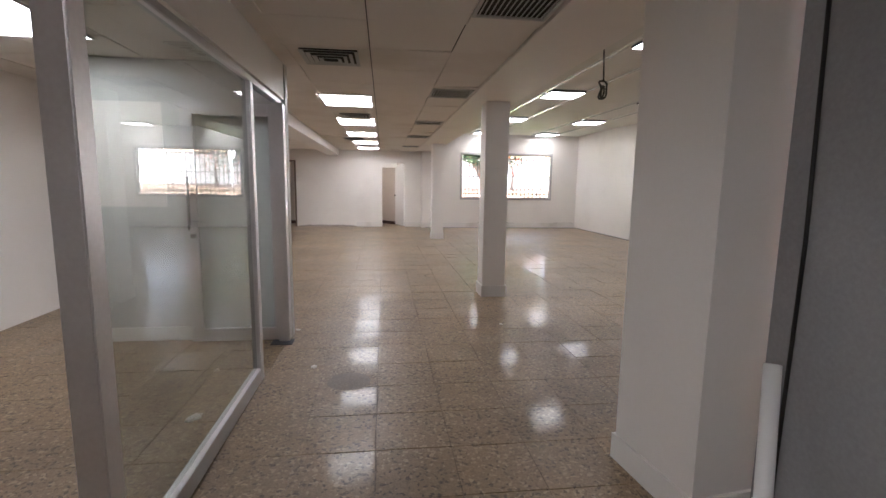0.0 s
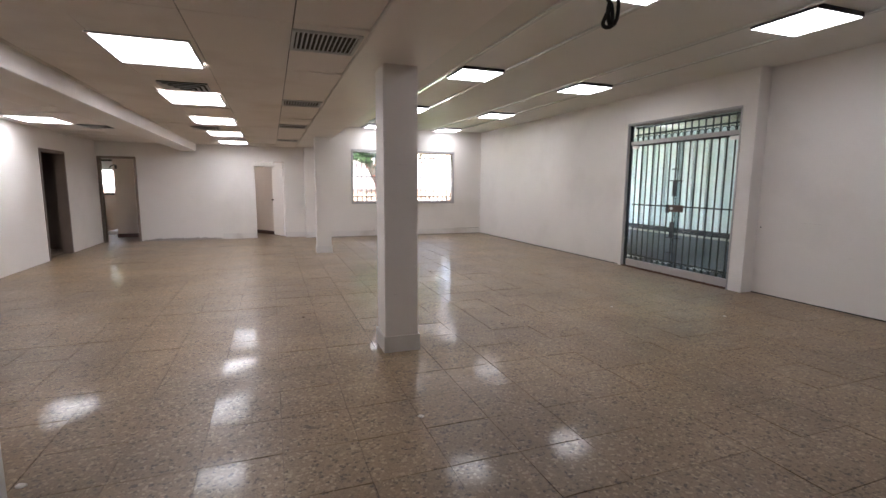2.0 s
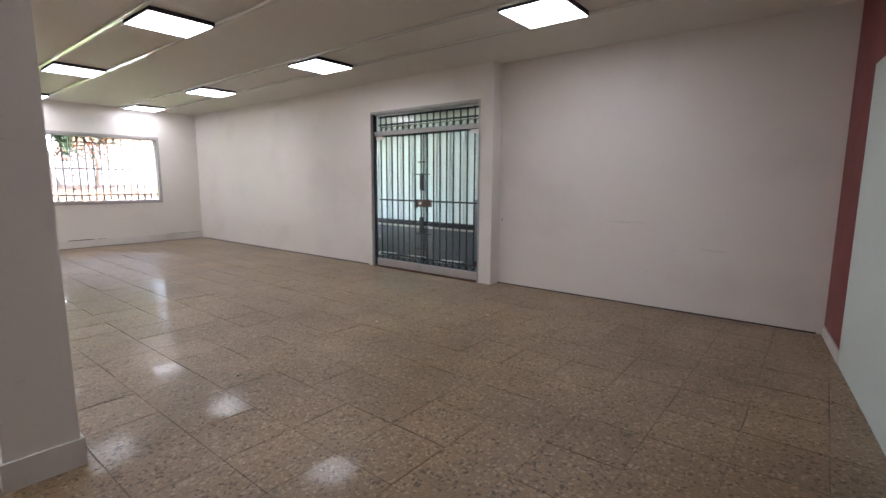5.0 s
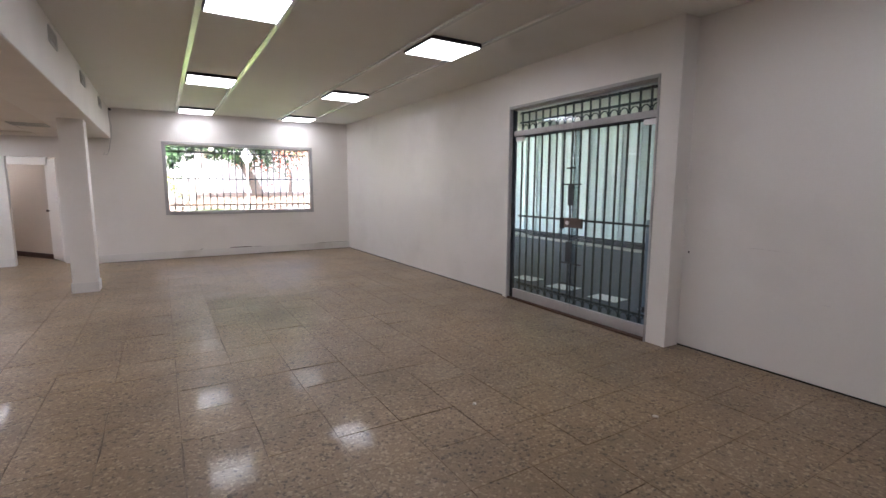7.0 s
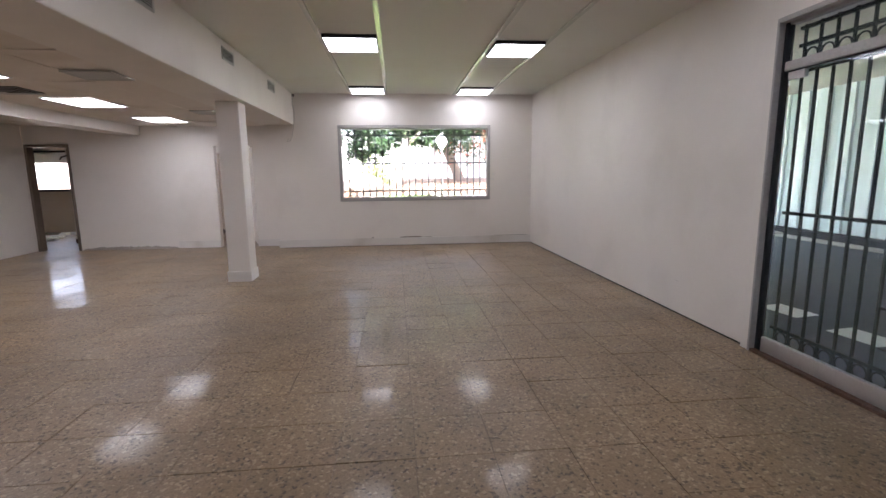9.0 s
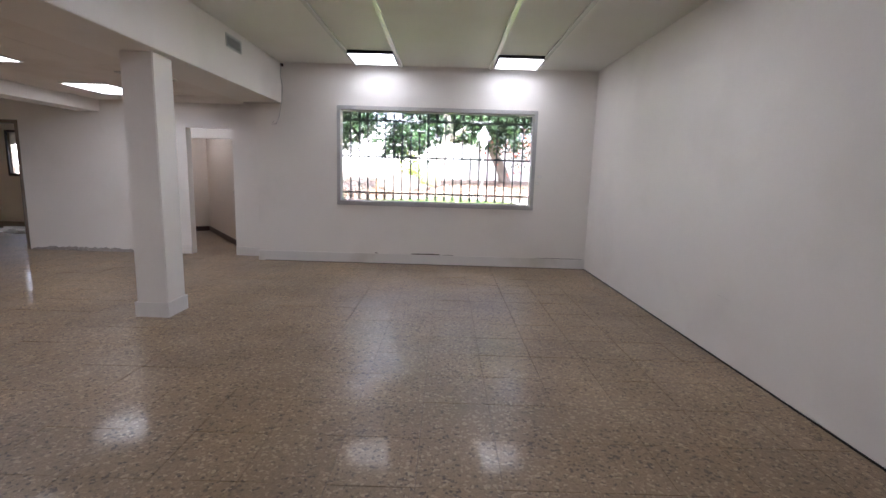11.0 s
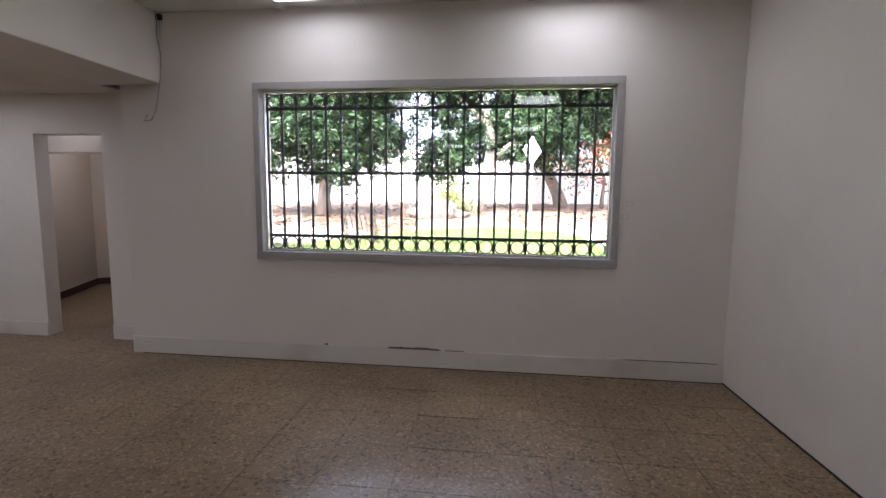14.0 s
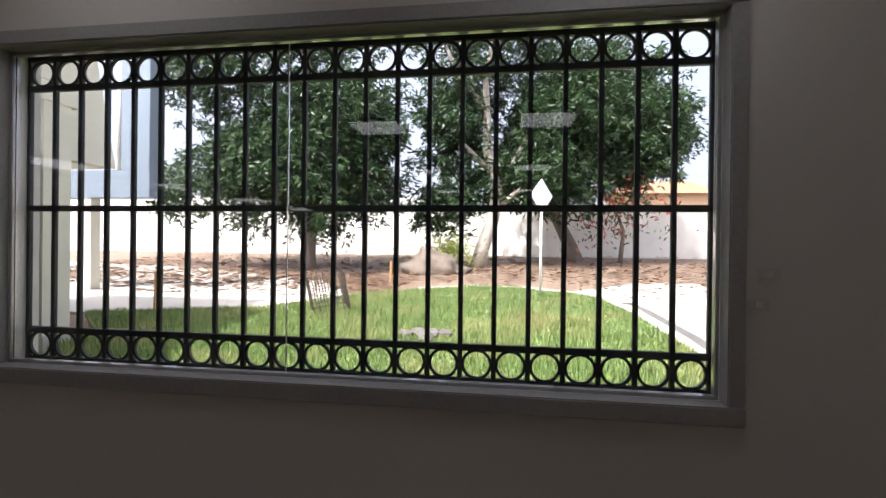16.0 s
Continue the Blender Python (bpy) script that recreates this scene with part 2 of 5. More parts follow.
STONE = mat("grey_stone", (0.11, 0.1, 0.092), 0.85, vary=0.4, scale=8, bump=0.6, bump_scale=30)
PAPER = mat("white_paper", (0.78, 0.78, 0.77), 0.7, vary=0.04)
BATTEN = mat("glossy_batten_paint", (0.74, 0.75, 0.7), 0.22, vary=0.04, scale=4, bump=0.05)
PEACH = mat("peach_render", (0.6, 0.42, 0.27), 0.8, vary=0.05, bump=0.2)
TILEROOF = mat("clay_roof", (0.32, 0.17, 0.1), 0.85, vary=0.2, scale=6, bump=0.4)
DULLSTEEL = mat("dull_steel", (0.26, 0.255, 0.25), 0.4, metal=0.7, vary=0.1)
STRIPGREY = mat("dark_grey_strip", (0.1, 0.095, 0.09), 0.9, vary=0.25, scale=3, bump=0.4, bump_scale=40)
EARTH = mat("heaped_earth", (0.15, 0.12, 0.095), 0.95, vary=0.25, scale=5, fine=40, bump=0.7, bump_scale=25)
RUSTY = mat("rust_stain", (0.085, 0.045, 0.028), 0.8, vary=0.35, scale=18, bump=0.3)
RUST = mat("rusty_wire", (0.08, 0.06, 0.05), 0.7, vary=0.2)


def leaf_mat(name, lo, hi, dry=None):
    m = bpy.data.materials.new(name)
    m.use_nodes = True
    nt = m.node_tree
    b = nt.nodes["Principled BSDF"]
    geo = nt.nodes.new("ShaderNodeNewGeometry")
    mix = nt.nodes.new("ShaderNodeMixRGB")
    mix.inputs[1].default_value, mix.inputs[2].default_value = (*lo, 1), (*hi, 1)
    nt.links.new(geo.outputs["Random Per Island"], mix.inputs[0])
    tone = mix.outputs[0]
    if dry:
        patch_noise, ramp, fade = nt.nodes.new("ShaderNodeTexNoise"), nt.nodes.new("ShaderNodeMapRange"), nt.nodes.new("ShaderNodeMixRGB")
        patch_noise.inputs["Scale"].default_value, patch_noise.inputs["Detail"].default_value = 0.9, 5
        nt.links.new(geo.outputs["Position"], patch_noise.inputs["Vector"])
        ramp.inputs["From Min"].default_value, ramp.inputs["From Max"].default_value, ramp.inputs["To Max"].default_value = 0.45, 0.68, 0.75
        nt.links.new(patch_noise.outputs["Fac"], ramp.inputs["Value"])
        nt.links.new(ramp.outputs[0], fade.inputs[0])
        nt.links.new(tone, fade.inputs[1])
        fade.inputs[2].default_value = (*dry, 1)
        tone = fade.outputs[0]
    nt.links.new(tone, b.inputs["Base Color"])
    b.inputs["Roughness"].default_value = 0.45
    tl = nt.nodes.new("ShaderNodeBsdfTranslucent")
    nt.links.new(tone, tl.inputs["Color"])
    ms = nt.nodes.new("ShaderNodeMixShader")
    ms.inputs[0].default_value = 0.3
    nt.links.new(b.outputs[0], ms.inputs[1])
    nt.links.new(tl.outputs[0], ms.inputs[2])
    nt.links.new(ms.outputs[0], nt.nodes["Material Output"].inputs["Surface"])
    return m


LEAF = leaf_mat("mango_leaf", (0.007, 0.02, 0.009), (0.052, 0.105, 0.032))
BLADE = leaf_mat("grass_blade", (0.07, 0.13, 0.035), (0.3, 0.4, 0.13), dry=(0.36, 0.34, 0.15))
LITTER = leaf_mat("fallen_leaf", (0.1, 0.06, 0.035), (0.26, 0.16, 0.1))


# ---- mesh helpers ----
def box(bm, x0, x1, y0, y1, z0, z1):
    vs = [bm.verts.new((x, y, z)) for z in (z0, z1) for y in (y0, y1) for x in (x0, x1)]
    for a, b, c, d in ((0, 2, 3, 1), (4, 5, 7, 6), (0, 1, 5, 4), (2, 6, 7, 3), (0, 4, 6, 2), (1, 3, 7, 5)):
        bm.faces.new((vs[a], vs[b], vs[c], vs[d]))
    return vs


def tube(bm, points, radius, sides=8, cap=True):
    """A round bar through the points; radius one number or one a point."""
    pts = [Vector(p) for p in points]
    rs = radius if isinstance(radius, (list, tuple)) else [radius] * len(pts)
    rings = []
    up = Vector((0, 0, 1))
    for i, p in enumerate(pts):
        d = (pts[min(i + 1, len(pts) - 1)] - pts[max(i - 1, 0)]).normalized()
        s = d.cross(up if abs(d.z) < 0.95 else Vector((1, 0, 0))).normalized()
        u = s.cross(d).normalized()
        rings.append([bm.verts.new(p + rs[i] * (math.cos(a) * s + math.sin(a) * u)) for a in (2 * math.pi * k / sides for k in range(sides))])
    for r0, r1 in zip(rings, rings[1:]):
        for k in range(sides):
            bm.faces.new((r0[k], r0[(k + 1) % sides], r1[(k + 1) % sides], r1[k]))
    if cap:
        bm.faces.new(rings[0][::-1])
        bm.faces.new(rings[-1])


def ring(bm, centre, radius, thick, axis, sides=20):
    """A hoop whose axis runs along x or y."""
    cx, cy, cz = centre
    loop = []
    for k in range(sides):
        a = 2 * math.pi * k / sides
        row = []
        for j in range(4):
            b = math.pi / 4 + j * math.pi / 2
            r, o = radius + thick * math.cos(b), thick * math.sin(b)
            c, z = r * math.cos(a), r * math.sin(a)
            row.append(bm.verts.new((cx + c, cy + o, cz + z) if axis == "y" else (cx + o, cy + c, cz + z)))
        loop.append(row)
    for k in range(sides):
        r0, r1 = loop[k], loop[(k + 1) % sides]
        for j in range(4):
            bm.faces.new((r0[j], r0[(j + 1) % 4], r1[(j + 1) % 4], r1[j]))


def soften(bm, width=0.004, segments=2):
    bmesh.ops.bevel(bm, geom=list(bm.edges), offset=width, segments=segments, affect="EDGES", clamp_overlap=True)


def part(name, bm, material, parent=None, label="", smooth=False, kind=""):
    bmesh.ops.recalc_face_normals(bm, faces=list(bm.faces))
    me = bpy.data.meshes.new(name)
    bm.to_mesh(me)
    bm.free()
    me.materials.append(material)
    if smooth:
        for p in me.polygons:
            p.use_smooth = True
    ob = new(name, me)
    ob.parent = parent
    return tagged(ob, label, kind=kind)


def boxes(name, spans, material, parent=None, label="", bevel=0.0, kind=""):
    """One mesh of boxes (x0, x1, y0, y1, z0, z1)."""
    bm = bmesh.new()
    for s in spans:
        box(bm, *s)
    if bevel:
        soften(bm, bevel)
    return part(name, bm, material, parent, label, kind=kind)


def thing(name, label, category, group="", at=(0, 0, 0), kind=""):
    ob = new(name)
    ob.empty_display_size = 0.1
    ob.location = at
    return tagged(ob, label, category, group, kind)


def structure(name, spans, material, label, category, bevel=0.0):
    ob = boxes(name, spans, material, bevel=bevel)
    return tagged(ob, label, category, kind="structure")


# ---- the large structure ----
HC, TC = 2.94, 2.37            # hall ceiling, dropped ceiling
WY, NY = 14.78, 15.10          # window wall, wall with the two inner doorways
EX, DX, RX = 7.515, 7.48, 7.68  # hall's long wall: past the door, round the door, before the door
LX = -2.26                     # far side wall
WIN = (3.66, 6.555, 0.945, 2.31)

structure("wall_north", [
    (2.41, WIN[0], WY, WY + 0.2, 0, HC), (WIN[1], EX + 0.2, WY, WY + 0.2, 0, HC),
    (WIN[0], WIN[1], WY, WY + 0.2, 0, WIN[2]), (WIN[0], WIN[1], WY, WY + 0.2, WIN[3], HC),
    (2.41, 2.61, WY + 0.2, NY + 0.15, 0, HC)], WHITE, "white painted plaster wall with a wide barred window", "wall")
for k, spans in enumerate((
        [(LX - 0.15, -2.24, NY, NY + 0.15, 0, 2.6), (-2.24, -1.45, NY, NY + 0.15, 2.04, 2.6)],
        [(-1.45, 1.18, NY, NY + 0.15, 0, 2.6), (1.18, 1.905, NY, NY + 0.15, 2.0, 2.6)],
        [(1.905, 2.408, NY, NY + 0.15, 0, 2.6)])):
    structure("wall_northwest_%d" % (k + 1), spans, WHITE, "white painted wall beside an open inner doorway", "wall")
LEAN = 0.0118                  # the long wall past the door closes in by this much a metre


def lean(ob):
    """Shear a piece of the long wall past the door into the wall's line."""
    for v in ob.data.vertices:
        v.co.x -= LEAN * max(0.0, v.co.y - 8.75)
    return ob


lean(structure("wall_east_far", [(EX, EX + 0.3, 9.4, WY, 0, HC), (EX, EX + 0.065, 8.75, 9.4, 0, HC)], WHITE, "long white painted wall towards the window", "wall"))
structure("wall_east", [
    (DX, EX + 0.065, 8.66, 8.75, 0, HC), (DX, RX + 0.15, 6.32, 6.52, 0, HC),
    (DX, RX + 0.15, 6.52, 8.66, 2.49, HC), (RX, RX + 0.15, 2.6, 6.32, 0, HC)], WHITE, "long white painted wall with a glass door", "wall")
structure("wall_west", [
    (LX - 0.15, LX, -1.9, 12.2, 0, 2.6), (LX - 0.15, LX, 13.3, NY, 0, 2.6), (LX - 0.15, LX, 12.2, 13.3, 2.02, 2.6)],
    WHITE, "white painted side wall with a dark doorway", "wall")
structure("wall_back", [(LX - 0.15, 3.0, -1.9, -1.75, 0, 2.6)], WHITE, "plain white wall closing the entrance", "wall")
structure("wall_entry", [(2.74, 2.9, -1.75, 1.62, 0, 2.6)], GREYBOARD, "dull grey boarded wall beside the entrance", "wall")
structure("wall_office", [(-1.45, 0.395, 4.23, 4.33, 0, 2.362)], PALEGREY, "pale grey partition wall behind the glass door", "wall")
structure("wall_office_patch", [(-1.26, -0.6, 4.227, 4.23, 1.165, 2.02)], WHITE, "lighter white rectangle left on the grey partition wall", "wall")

# south wall of the hall runs a little askew
SA, SB = Vector((2.40, 2.12, 0)), Vector((7.80, 2.76, 0))
SD = (SB - SA).normalized()
SN = Vector((-SD.y, SD.x, 0))  # faces the hall


def along_south(bm, s0, s1, d0, d1, z0, z1):
    """A box on the askew wall: metres along it, out from its face, and up."""
    vs = []
    for z in (z0, z1):
        for d in (d0, d1):
            for s in (s0, s1):
                vs.append(bm.verts.new(SA + SD * s + SN * d + Vector((0, 0, z))))
    for a, b, c, d in ((0, 2, 3, 1), (4, 5, 7, 6), (0, 1, 5, 4), (2, 6, 7, 3), (0, 4, 6, 2), (1, 3, 7, 5)):
        bm.faces.new((vs[a], vs[b], vs[c], vs[d]))


SLEN = (SB - SA).length
bm = bmesh.new()
along_south(bm, 0.40, SLEN, -0.34, 0, 0, HC)
south = tagged(part("wall_south", bm, RED), "dark red painted wall with pale mint panels", "wall", kind="structure")
bm = bmesh.new()
along_south(bm, 0, 0.40, -0.52, 0.004, 0, HC)
tagged(part("wall_south_end", bm, WHITE), "white painted end of the red wall", "wall", kind="structure")
for s0, s1 in ((0.45, 0.8), (1.9, 4.45)):
    bm = bmesh.new()
    along_south(bm, s0, s1, 0.0, 0.012, 0.0, 2.25)
    soften(bm, 0.003, 1)
    part("panel", bm, MINT, south, "pale mint painted panel")
bm = bmesh.new()
for s0, s1 in ((0.40, 0.45), (0.8, 1.9), (4.45, SLEN - 0.14)):
    along_south(bm, s0, s1, 0.0, 0.014, 0, 0.1)
tagged(part("baseboard_south", bm, OLDWHITE), "white skirting between the mint panels", "baseboard", kind="structure")
bm = bmesh.new()
along_south(bm, -0.014, 0.33, -0.534, -0.52, 0, 0.13)
along_south(bm, -0.014, 0.0, -0.52, 0.018, 0, 0.13)
along_south(bm, 0.0, 0.40, 0.004, 0.018, 0, 0.13)
tagged(part("baseboard_south_end", bm, OLDWHITE), "scuffed white skirting round the wall end", "baseboard", kind="structure")

# ceilings
structure("ceiling_hall", [(2.2, EX + 0.3, 1.6, WY + 0.2, HC, HC + 0.2)], PLASTER, "flat off-white plaster ceiling of the hall", "ceiling")
structure("beam_hall", [(2.2, 2.8, -1.75, WY, TC - 0.006, HC)], WHITE, "deep white plastered downstand beam", "beam", bevel=0.006)
structure("beam_side", [(-0.5, -0.14, 4.6, NY, 2.2, 2.6)], WHITE, "shallow white plastered beam under the tiles", "beam", bevel=0.006)
# slab painted nearly black, so gaps between the tiles read as shaded
structure("ceiling_void", [(LX - 0.15, 2.4, -1.9, NY + 0.15, 2.6, 2.7)], SHADEBLACK, "slab coloured near-black for the shade above the tiles", "ceiling")

rng = random.Random(4)
bm = bmesh.new()
x = 1.12 - 0.61 * 6
while x < 2.19:
    y = 3.03 - 0.63 * 8
    while y < NY:
        x0, x1, y0, y1 = max(x, LX), min(x + 0.61, 2.198), max(y, -1.75), min(y + 0.63, NY)
        if x1 - x0 > 0.05 and y1 - y0 > 0.05:
            g = 0.0034
            vs = box(bm, x0 + g, x1 - g, y0 + g, y1 - g, TC, TC + 0.012)
            loose = rng.random()
            if loose < 0.2:
                o = rng.uniform(0.4, 1.0)
                vs[0].co.z += 0.014 * o; vs[1].co.z += 0.02 * o; vs[0].co.y += 0.02 * o; vs[1].co.y += 0.034 * o
            elif loose < 0.32:
                o = rng.uniform(0.4, 1.0)
                vs[2].co.z += 0.016 * o; vs[3].co.z += 0.012 * o; vs[2].co.y -= 0.03 * o; vs[3].co.y -= 0.018 * o
            elif loose < 0.42:
                vs[1].co.z += 0.009; vs[3].co.z += 0.009; vs[1].co.x -= 0.01; vs[3].co.x -= 0.01
        y += 0.63
    x += 0.61
tagged(part("ceiling", bm, CEILTILE), "beige hung ceiling of loosely fitted square tiles", "ceiling", kind="structure")

# ceiling battens of the hall, in pairs either side of the lamps
for bx in (3.91, 4.565, 5.87, 6.52):
    structure("trim_ceiling", [(bx - 0.025, bx + 0.025, 2.3, WY, HC - 0.022, HC)], BATTEN, "thin painted batten along the hall ceiling", "trim", bevel=0.003)

# skirting
structure("baseboard_north", [(2.41, EX, WY - 0.016, WY, 0, 0.155), (2.394, 2.41, WY - 0.016, NY, 0, 0.155)], OLDWHITE, "scuffed white skirting under the window", "baseboard", bevel=0.004)
structure("baseboard_northwest", [(0.37, 1.18, NY - 0.014, NY, 0, 0.14), (1.905, 2.394, NY - 0.014, NY, 0, 0.14)], OLDWHITE, "white skirting beside the inner doorway", "baseboard", bevel=0.003)
structure("baseboard_office", [(-1.45, -0.42, 4.216, 4.23, 0, 0.12)], OLDWHITE, "low white skirting of the partition", "baseboard", bevel=0.003)
# black strips draw the shade of the gap where wall meets floor
structure("gap_shade_north", [(2.5, EX, WY - 0.0185, WY - 0.0165, 0.0005, 0.007)], BLACK, "black strip for the shaded gap under the skirting", "trim")
lean(structure("gap_shade_east_far", [(EX - 0.006, EX, 8.75, WY - 0.016, 0, 0.012)], BLACK, "black strip for the shaded gap along the wall's foot", "trim"))
structure("gap_shade_east", [(RX - 0.006, RX, 2.8, 6.32, 0, 0.012)], BLACK, "black strip for the shaded gap along the wall's foot", "trim")


# ---- columns ----
def column(at, w, d):
    bm = bmesh.new()
    box(bm, -w / 2, w / 2, -d / 2, d / 2, 0, TC - 0.006)
    soften(bm, 0.008)
    col = part("column", bm, WHITE)
    col.location = at
    bm = bmesh.new()
    a, b, t, h = w / 2, d / 2, 0.014, 0.14
    box(bm, -a - t, a + t, -b - t, -b, 0.001, h)
    box(bm, -a - t, a + t, b, b + t, 0.001, h)
    box(bm, -a - t, -a, -b, b, 0.001, h)
    box(bm, a, a + t, -b, b, 0.001, h)
    part("skirting", bm, OLDWHITE, col, "scuffed white skirting")
    return tagged(col, "square white painted column under the beam", "column", "columns under the beam")


column((2.572, 5.765, 0), 0.285, 0.3)
column((2.572, 11.96, 0), 0.285, 0.3)


# ---- lamps ----
def hall_lamp(at):
    lamp = thing("ceiling_light", "square lit ceiling panel with a dark edge", "ceiling light", "lamps of the hall", at)
    bm = bmesh.new()
    box(bm, -0.3, 0.3, -0.3, 0.3, -0.04, 0)
    part("housing", bm, DARKMETAL, lamp, "dark lamp housing")
    bm = bmesh.new()
    box(bm, -0.286, 0.286, -0.286, 0.286, -0.047, -0.0405)
    part("diffuser", bm, GLOW, lamp, "glowing white diffuser")
    return lamp


def tile_lamp(at, w=0.6, d=0.8):
    lamp = thing("ceiling_light", "lit panel set in the tiled ceiling", "ceiling light", "lamps of the tiled ceiling", at)
    bm = bmesh.new()
    for s in ((-w / 2, w / 2, -d / 2, -d / 2 + 0.015), (-w / 2, w / 2, d / 2 - 0.015, d / 2), (-w / 2, -w / 2 + 0.015, -d / 2 + 0.015, d / 2 - 0.015), (w / 2 - 0.015, w / 2, -d / 2 + 0.015, d / 2 - 0.015)):
        box(bm, *s, -0.012, 0)
    part("frame", bm, VENT, lamp, "pale metal rim")
    bm = bmesh.new()
    box(bm, -w / 2 + 0.015, w / 2 - 0.015, -d / 2 + 0.015, d / 2 - 0.015, -0.010, -0.001)
    part("diffuser", bm, GLOW, lamp, "glowing white diffuser")
    return lamp


for bx, ys in ((4.24, (4.85, 7.97, 11.15, 14.25)), (6.2, (4.97, 8.22, 11.3, 14.28))):
    for by in ys:
        hall_lamp((bx, by, HC))
for by in (5.95, 7.99, 10.0, 12.0, 13.95):
    tile_lamp((0.79, by, TC))
tile_lamp((-1.72, 10.9, TC))
tile_lamp((-1.1, 3.35, TC))
# unseen panel added to brighten the entrance, as if the row went on
tile_lamp((0.95, -0.4, TC))


# ---- glass door in the long wall ----
structure("door_1_sill", [(DX + 0.02, RX + 0.15, 6.52, 8.66, -0.02, 0.004)], CONCRETE, "worn threshold of the glass door", "threshold")
door = thing("door_1", "closed glass double door in a grey metal frame with transom", "door", at=(DX + 0.075, 7.59, 0), kind="structure")
Y0, Y1 = 6.52 - 7.59, 8.66 - 7.59


def door_part(name, spans, material, label="", bevel=0.004, parent=None):
    return boxes(name, spans, material, parent or door, label, bevel)


door_part("jamb", [(-0.035, 0.035, Y0, Y0 + 0.05, 0, 2.49)], DARKMETAL, "dark metal jamb")
door_part("jamb", [(-0.035, 0.03, Y1 - 0.035, Y1, 0, 2.49)], DARKMETAL, "dark metal jamb")
door_part("trim", [(-0.09, -0.036, Y0 - 0.0, Y0 + 0.02, 0, 2.49)], ALUPAINT)
door_part("trim", [(-0.09, -0.036, Y1 - 0.02, Y1, 0, 2.49)], ALUPAINT)
door_part("trim", [(-0.09, -0.036, Y0 + 0.02, Y1 - 0.02, 2.455, 2.49)], ALUPAINT)
door_part("reveal_lining", [(0.036, 0.15, Y0, Y0 + 0.02, 0, 2.44)], DARKMETAL, "dark reveal")
door_part("head", [(-0.035, 0.035, Y0 + 0.05, Y1 - 0.05, 2.44, 2.49)], ALUPAINT)
door_part("transom_bar", [(-0.045, 0.045, Y0 + 0.05, Y1 - 0.05, 2.12, 2.185)], ALUPAINT)
pane = door_part("transom_pane", [(-0.004, 0.004, Y0 + 0.05, Y1 - 0.05, 2.185, 2.44)], GREENGLASS, bevel=0)
pane.visible_shadow = False
for side in (-1, 1):
    a, b = sorted((side * 0.006, side * (Y1 - 0.055)))
    leaf = door_part("glass_leaf", [(-0.005, 0.005, a, b, 0.13, 2.11)], GREENGLASS, "clear greenish glass leaf", bevel=0)
    leaf.visible_shadow = False
    door_part("bottom_rail", [(-0.022, 0.022, a, b, 0.012, 0.13)], ALU, "scratched aluminium bottom rail", parent=leaf)
    c = side * (Y1 - 0.2)
    door_part("hinge_clamp", [(-0.02, 0.02, min(c, c + side * 0.14), max(c, c + side * 0.14), 2.06, 2.118)], ALU, parent=leaf)
door_part("lock_plate", [(-0.04, -0.012, -0.17, 0.1, 1.02, 1.13)], BRASSY, "brown worn lock plate")
door_part("lock_case", [(-0.042, -0.012, 0.105, 0.16, 1.0, 1.13)], DARKMETAL)
bm = bmesh.new()
tube(bm, [(-0.06, 0.03, 1.075), (-0.04, 0.03, 1.075)], 0.022, 14)
part("keyhole_rose", bm, ALU, door)
door_part("handle_plate", [(-0.04, -0.014, -0.02, 0.05, 1.27, 1.5)], DARKMETAL, "dark upright handle plate")
door_part("handle_plate", [(-0.04, -0.014, -0.02, 0.06, 0.62, 0.86)], DARKMETAL, "dark upright handle plate")
door_part("strap", [(-0.02, -0.008, -0.13, 0.16, 1.5, 1.516)], DARKMETAL)
door_part("strap", [(-0.02, -0.008, -0.03, 0.1, 1.68, 1.7)], DARKMETAL)
door_part("strap", [(-0.02, -0.008, -0.16, 0.16, 0.6, 0.614)], DARKMETAL)
door_part("strap", [(-0.02, -0.008, -0.1, 0.14, 0.36, 0.372)], DARKMETAL)
door_part("meeting_strip", [(0.008, 0.014, -0.075, 0.035, 0.13, 2.1)], SMOKED, "smoky strip where the leaves meet", bevel=0).visible_shadow = False
door_part("dark_strip", [(-0.03, 0.03, Y0 + 0.05, Y1 - 0.05, 2.112, 2.1195)], DARKMETAL, "dark strip under the transom bar", bevel=0)
door_part("floor_channel", [(-0.085, -0.03, Y0 + 0.02, Y1 - 0.02, 0.0, 0.022)], RUSTY, "rust-brown floor channel", bevel=0.003)
door_part("floor_closer", [(-0.06, 0.024, -0.06, 0.06, 0.0, 0.016)], RUSTY, "rust-stained floor closer", bevel=0.004)

# iron gate outside the glass door
gate = thing("iron_gate", "black iron bar gate with ring border outside the glass door", "gate", at=(DX + 0.16, 7.59, 0))
for k in range(17):
    gy = Y0 + 0.07 + k * (Y1 - Y0 - 0.14) / 16
    boxes("bar", [(-0.008, 0.008, gy - 0.008, gy + 0.008, 0.05, 2.44)], IRON, gate)
for z in (0.06, 0.2, 1.1, 2.12, 2.3, 2.42):
    boxes("rail", [(-0.012, 0.012, Y0 + 0.03, Y1 - 0.03, z - 0.012, z + 0.012)], IRON, gate)
for k in range(16):
    gy = Y0 + 0.07 + (k + 0.5) * (Y1 - Y0 - 0.14) / 16
    for z in (0.13, 2.22):
        bm = bmesh.new()
        ring(bm, (0, gy, z), 0.05, 0.007, "x", 16)
        part("ring", bm, IRON, gate)

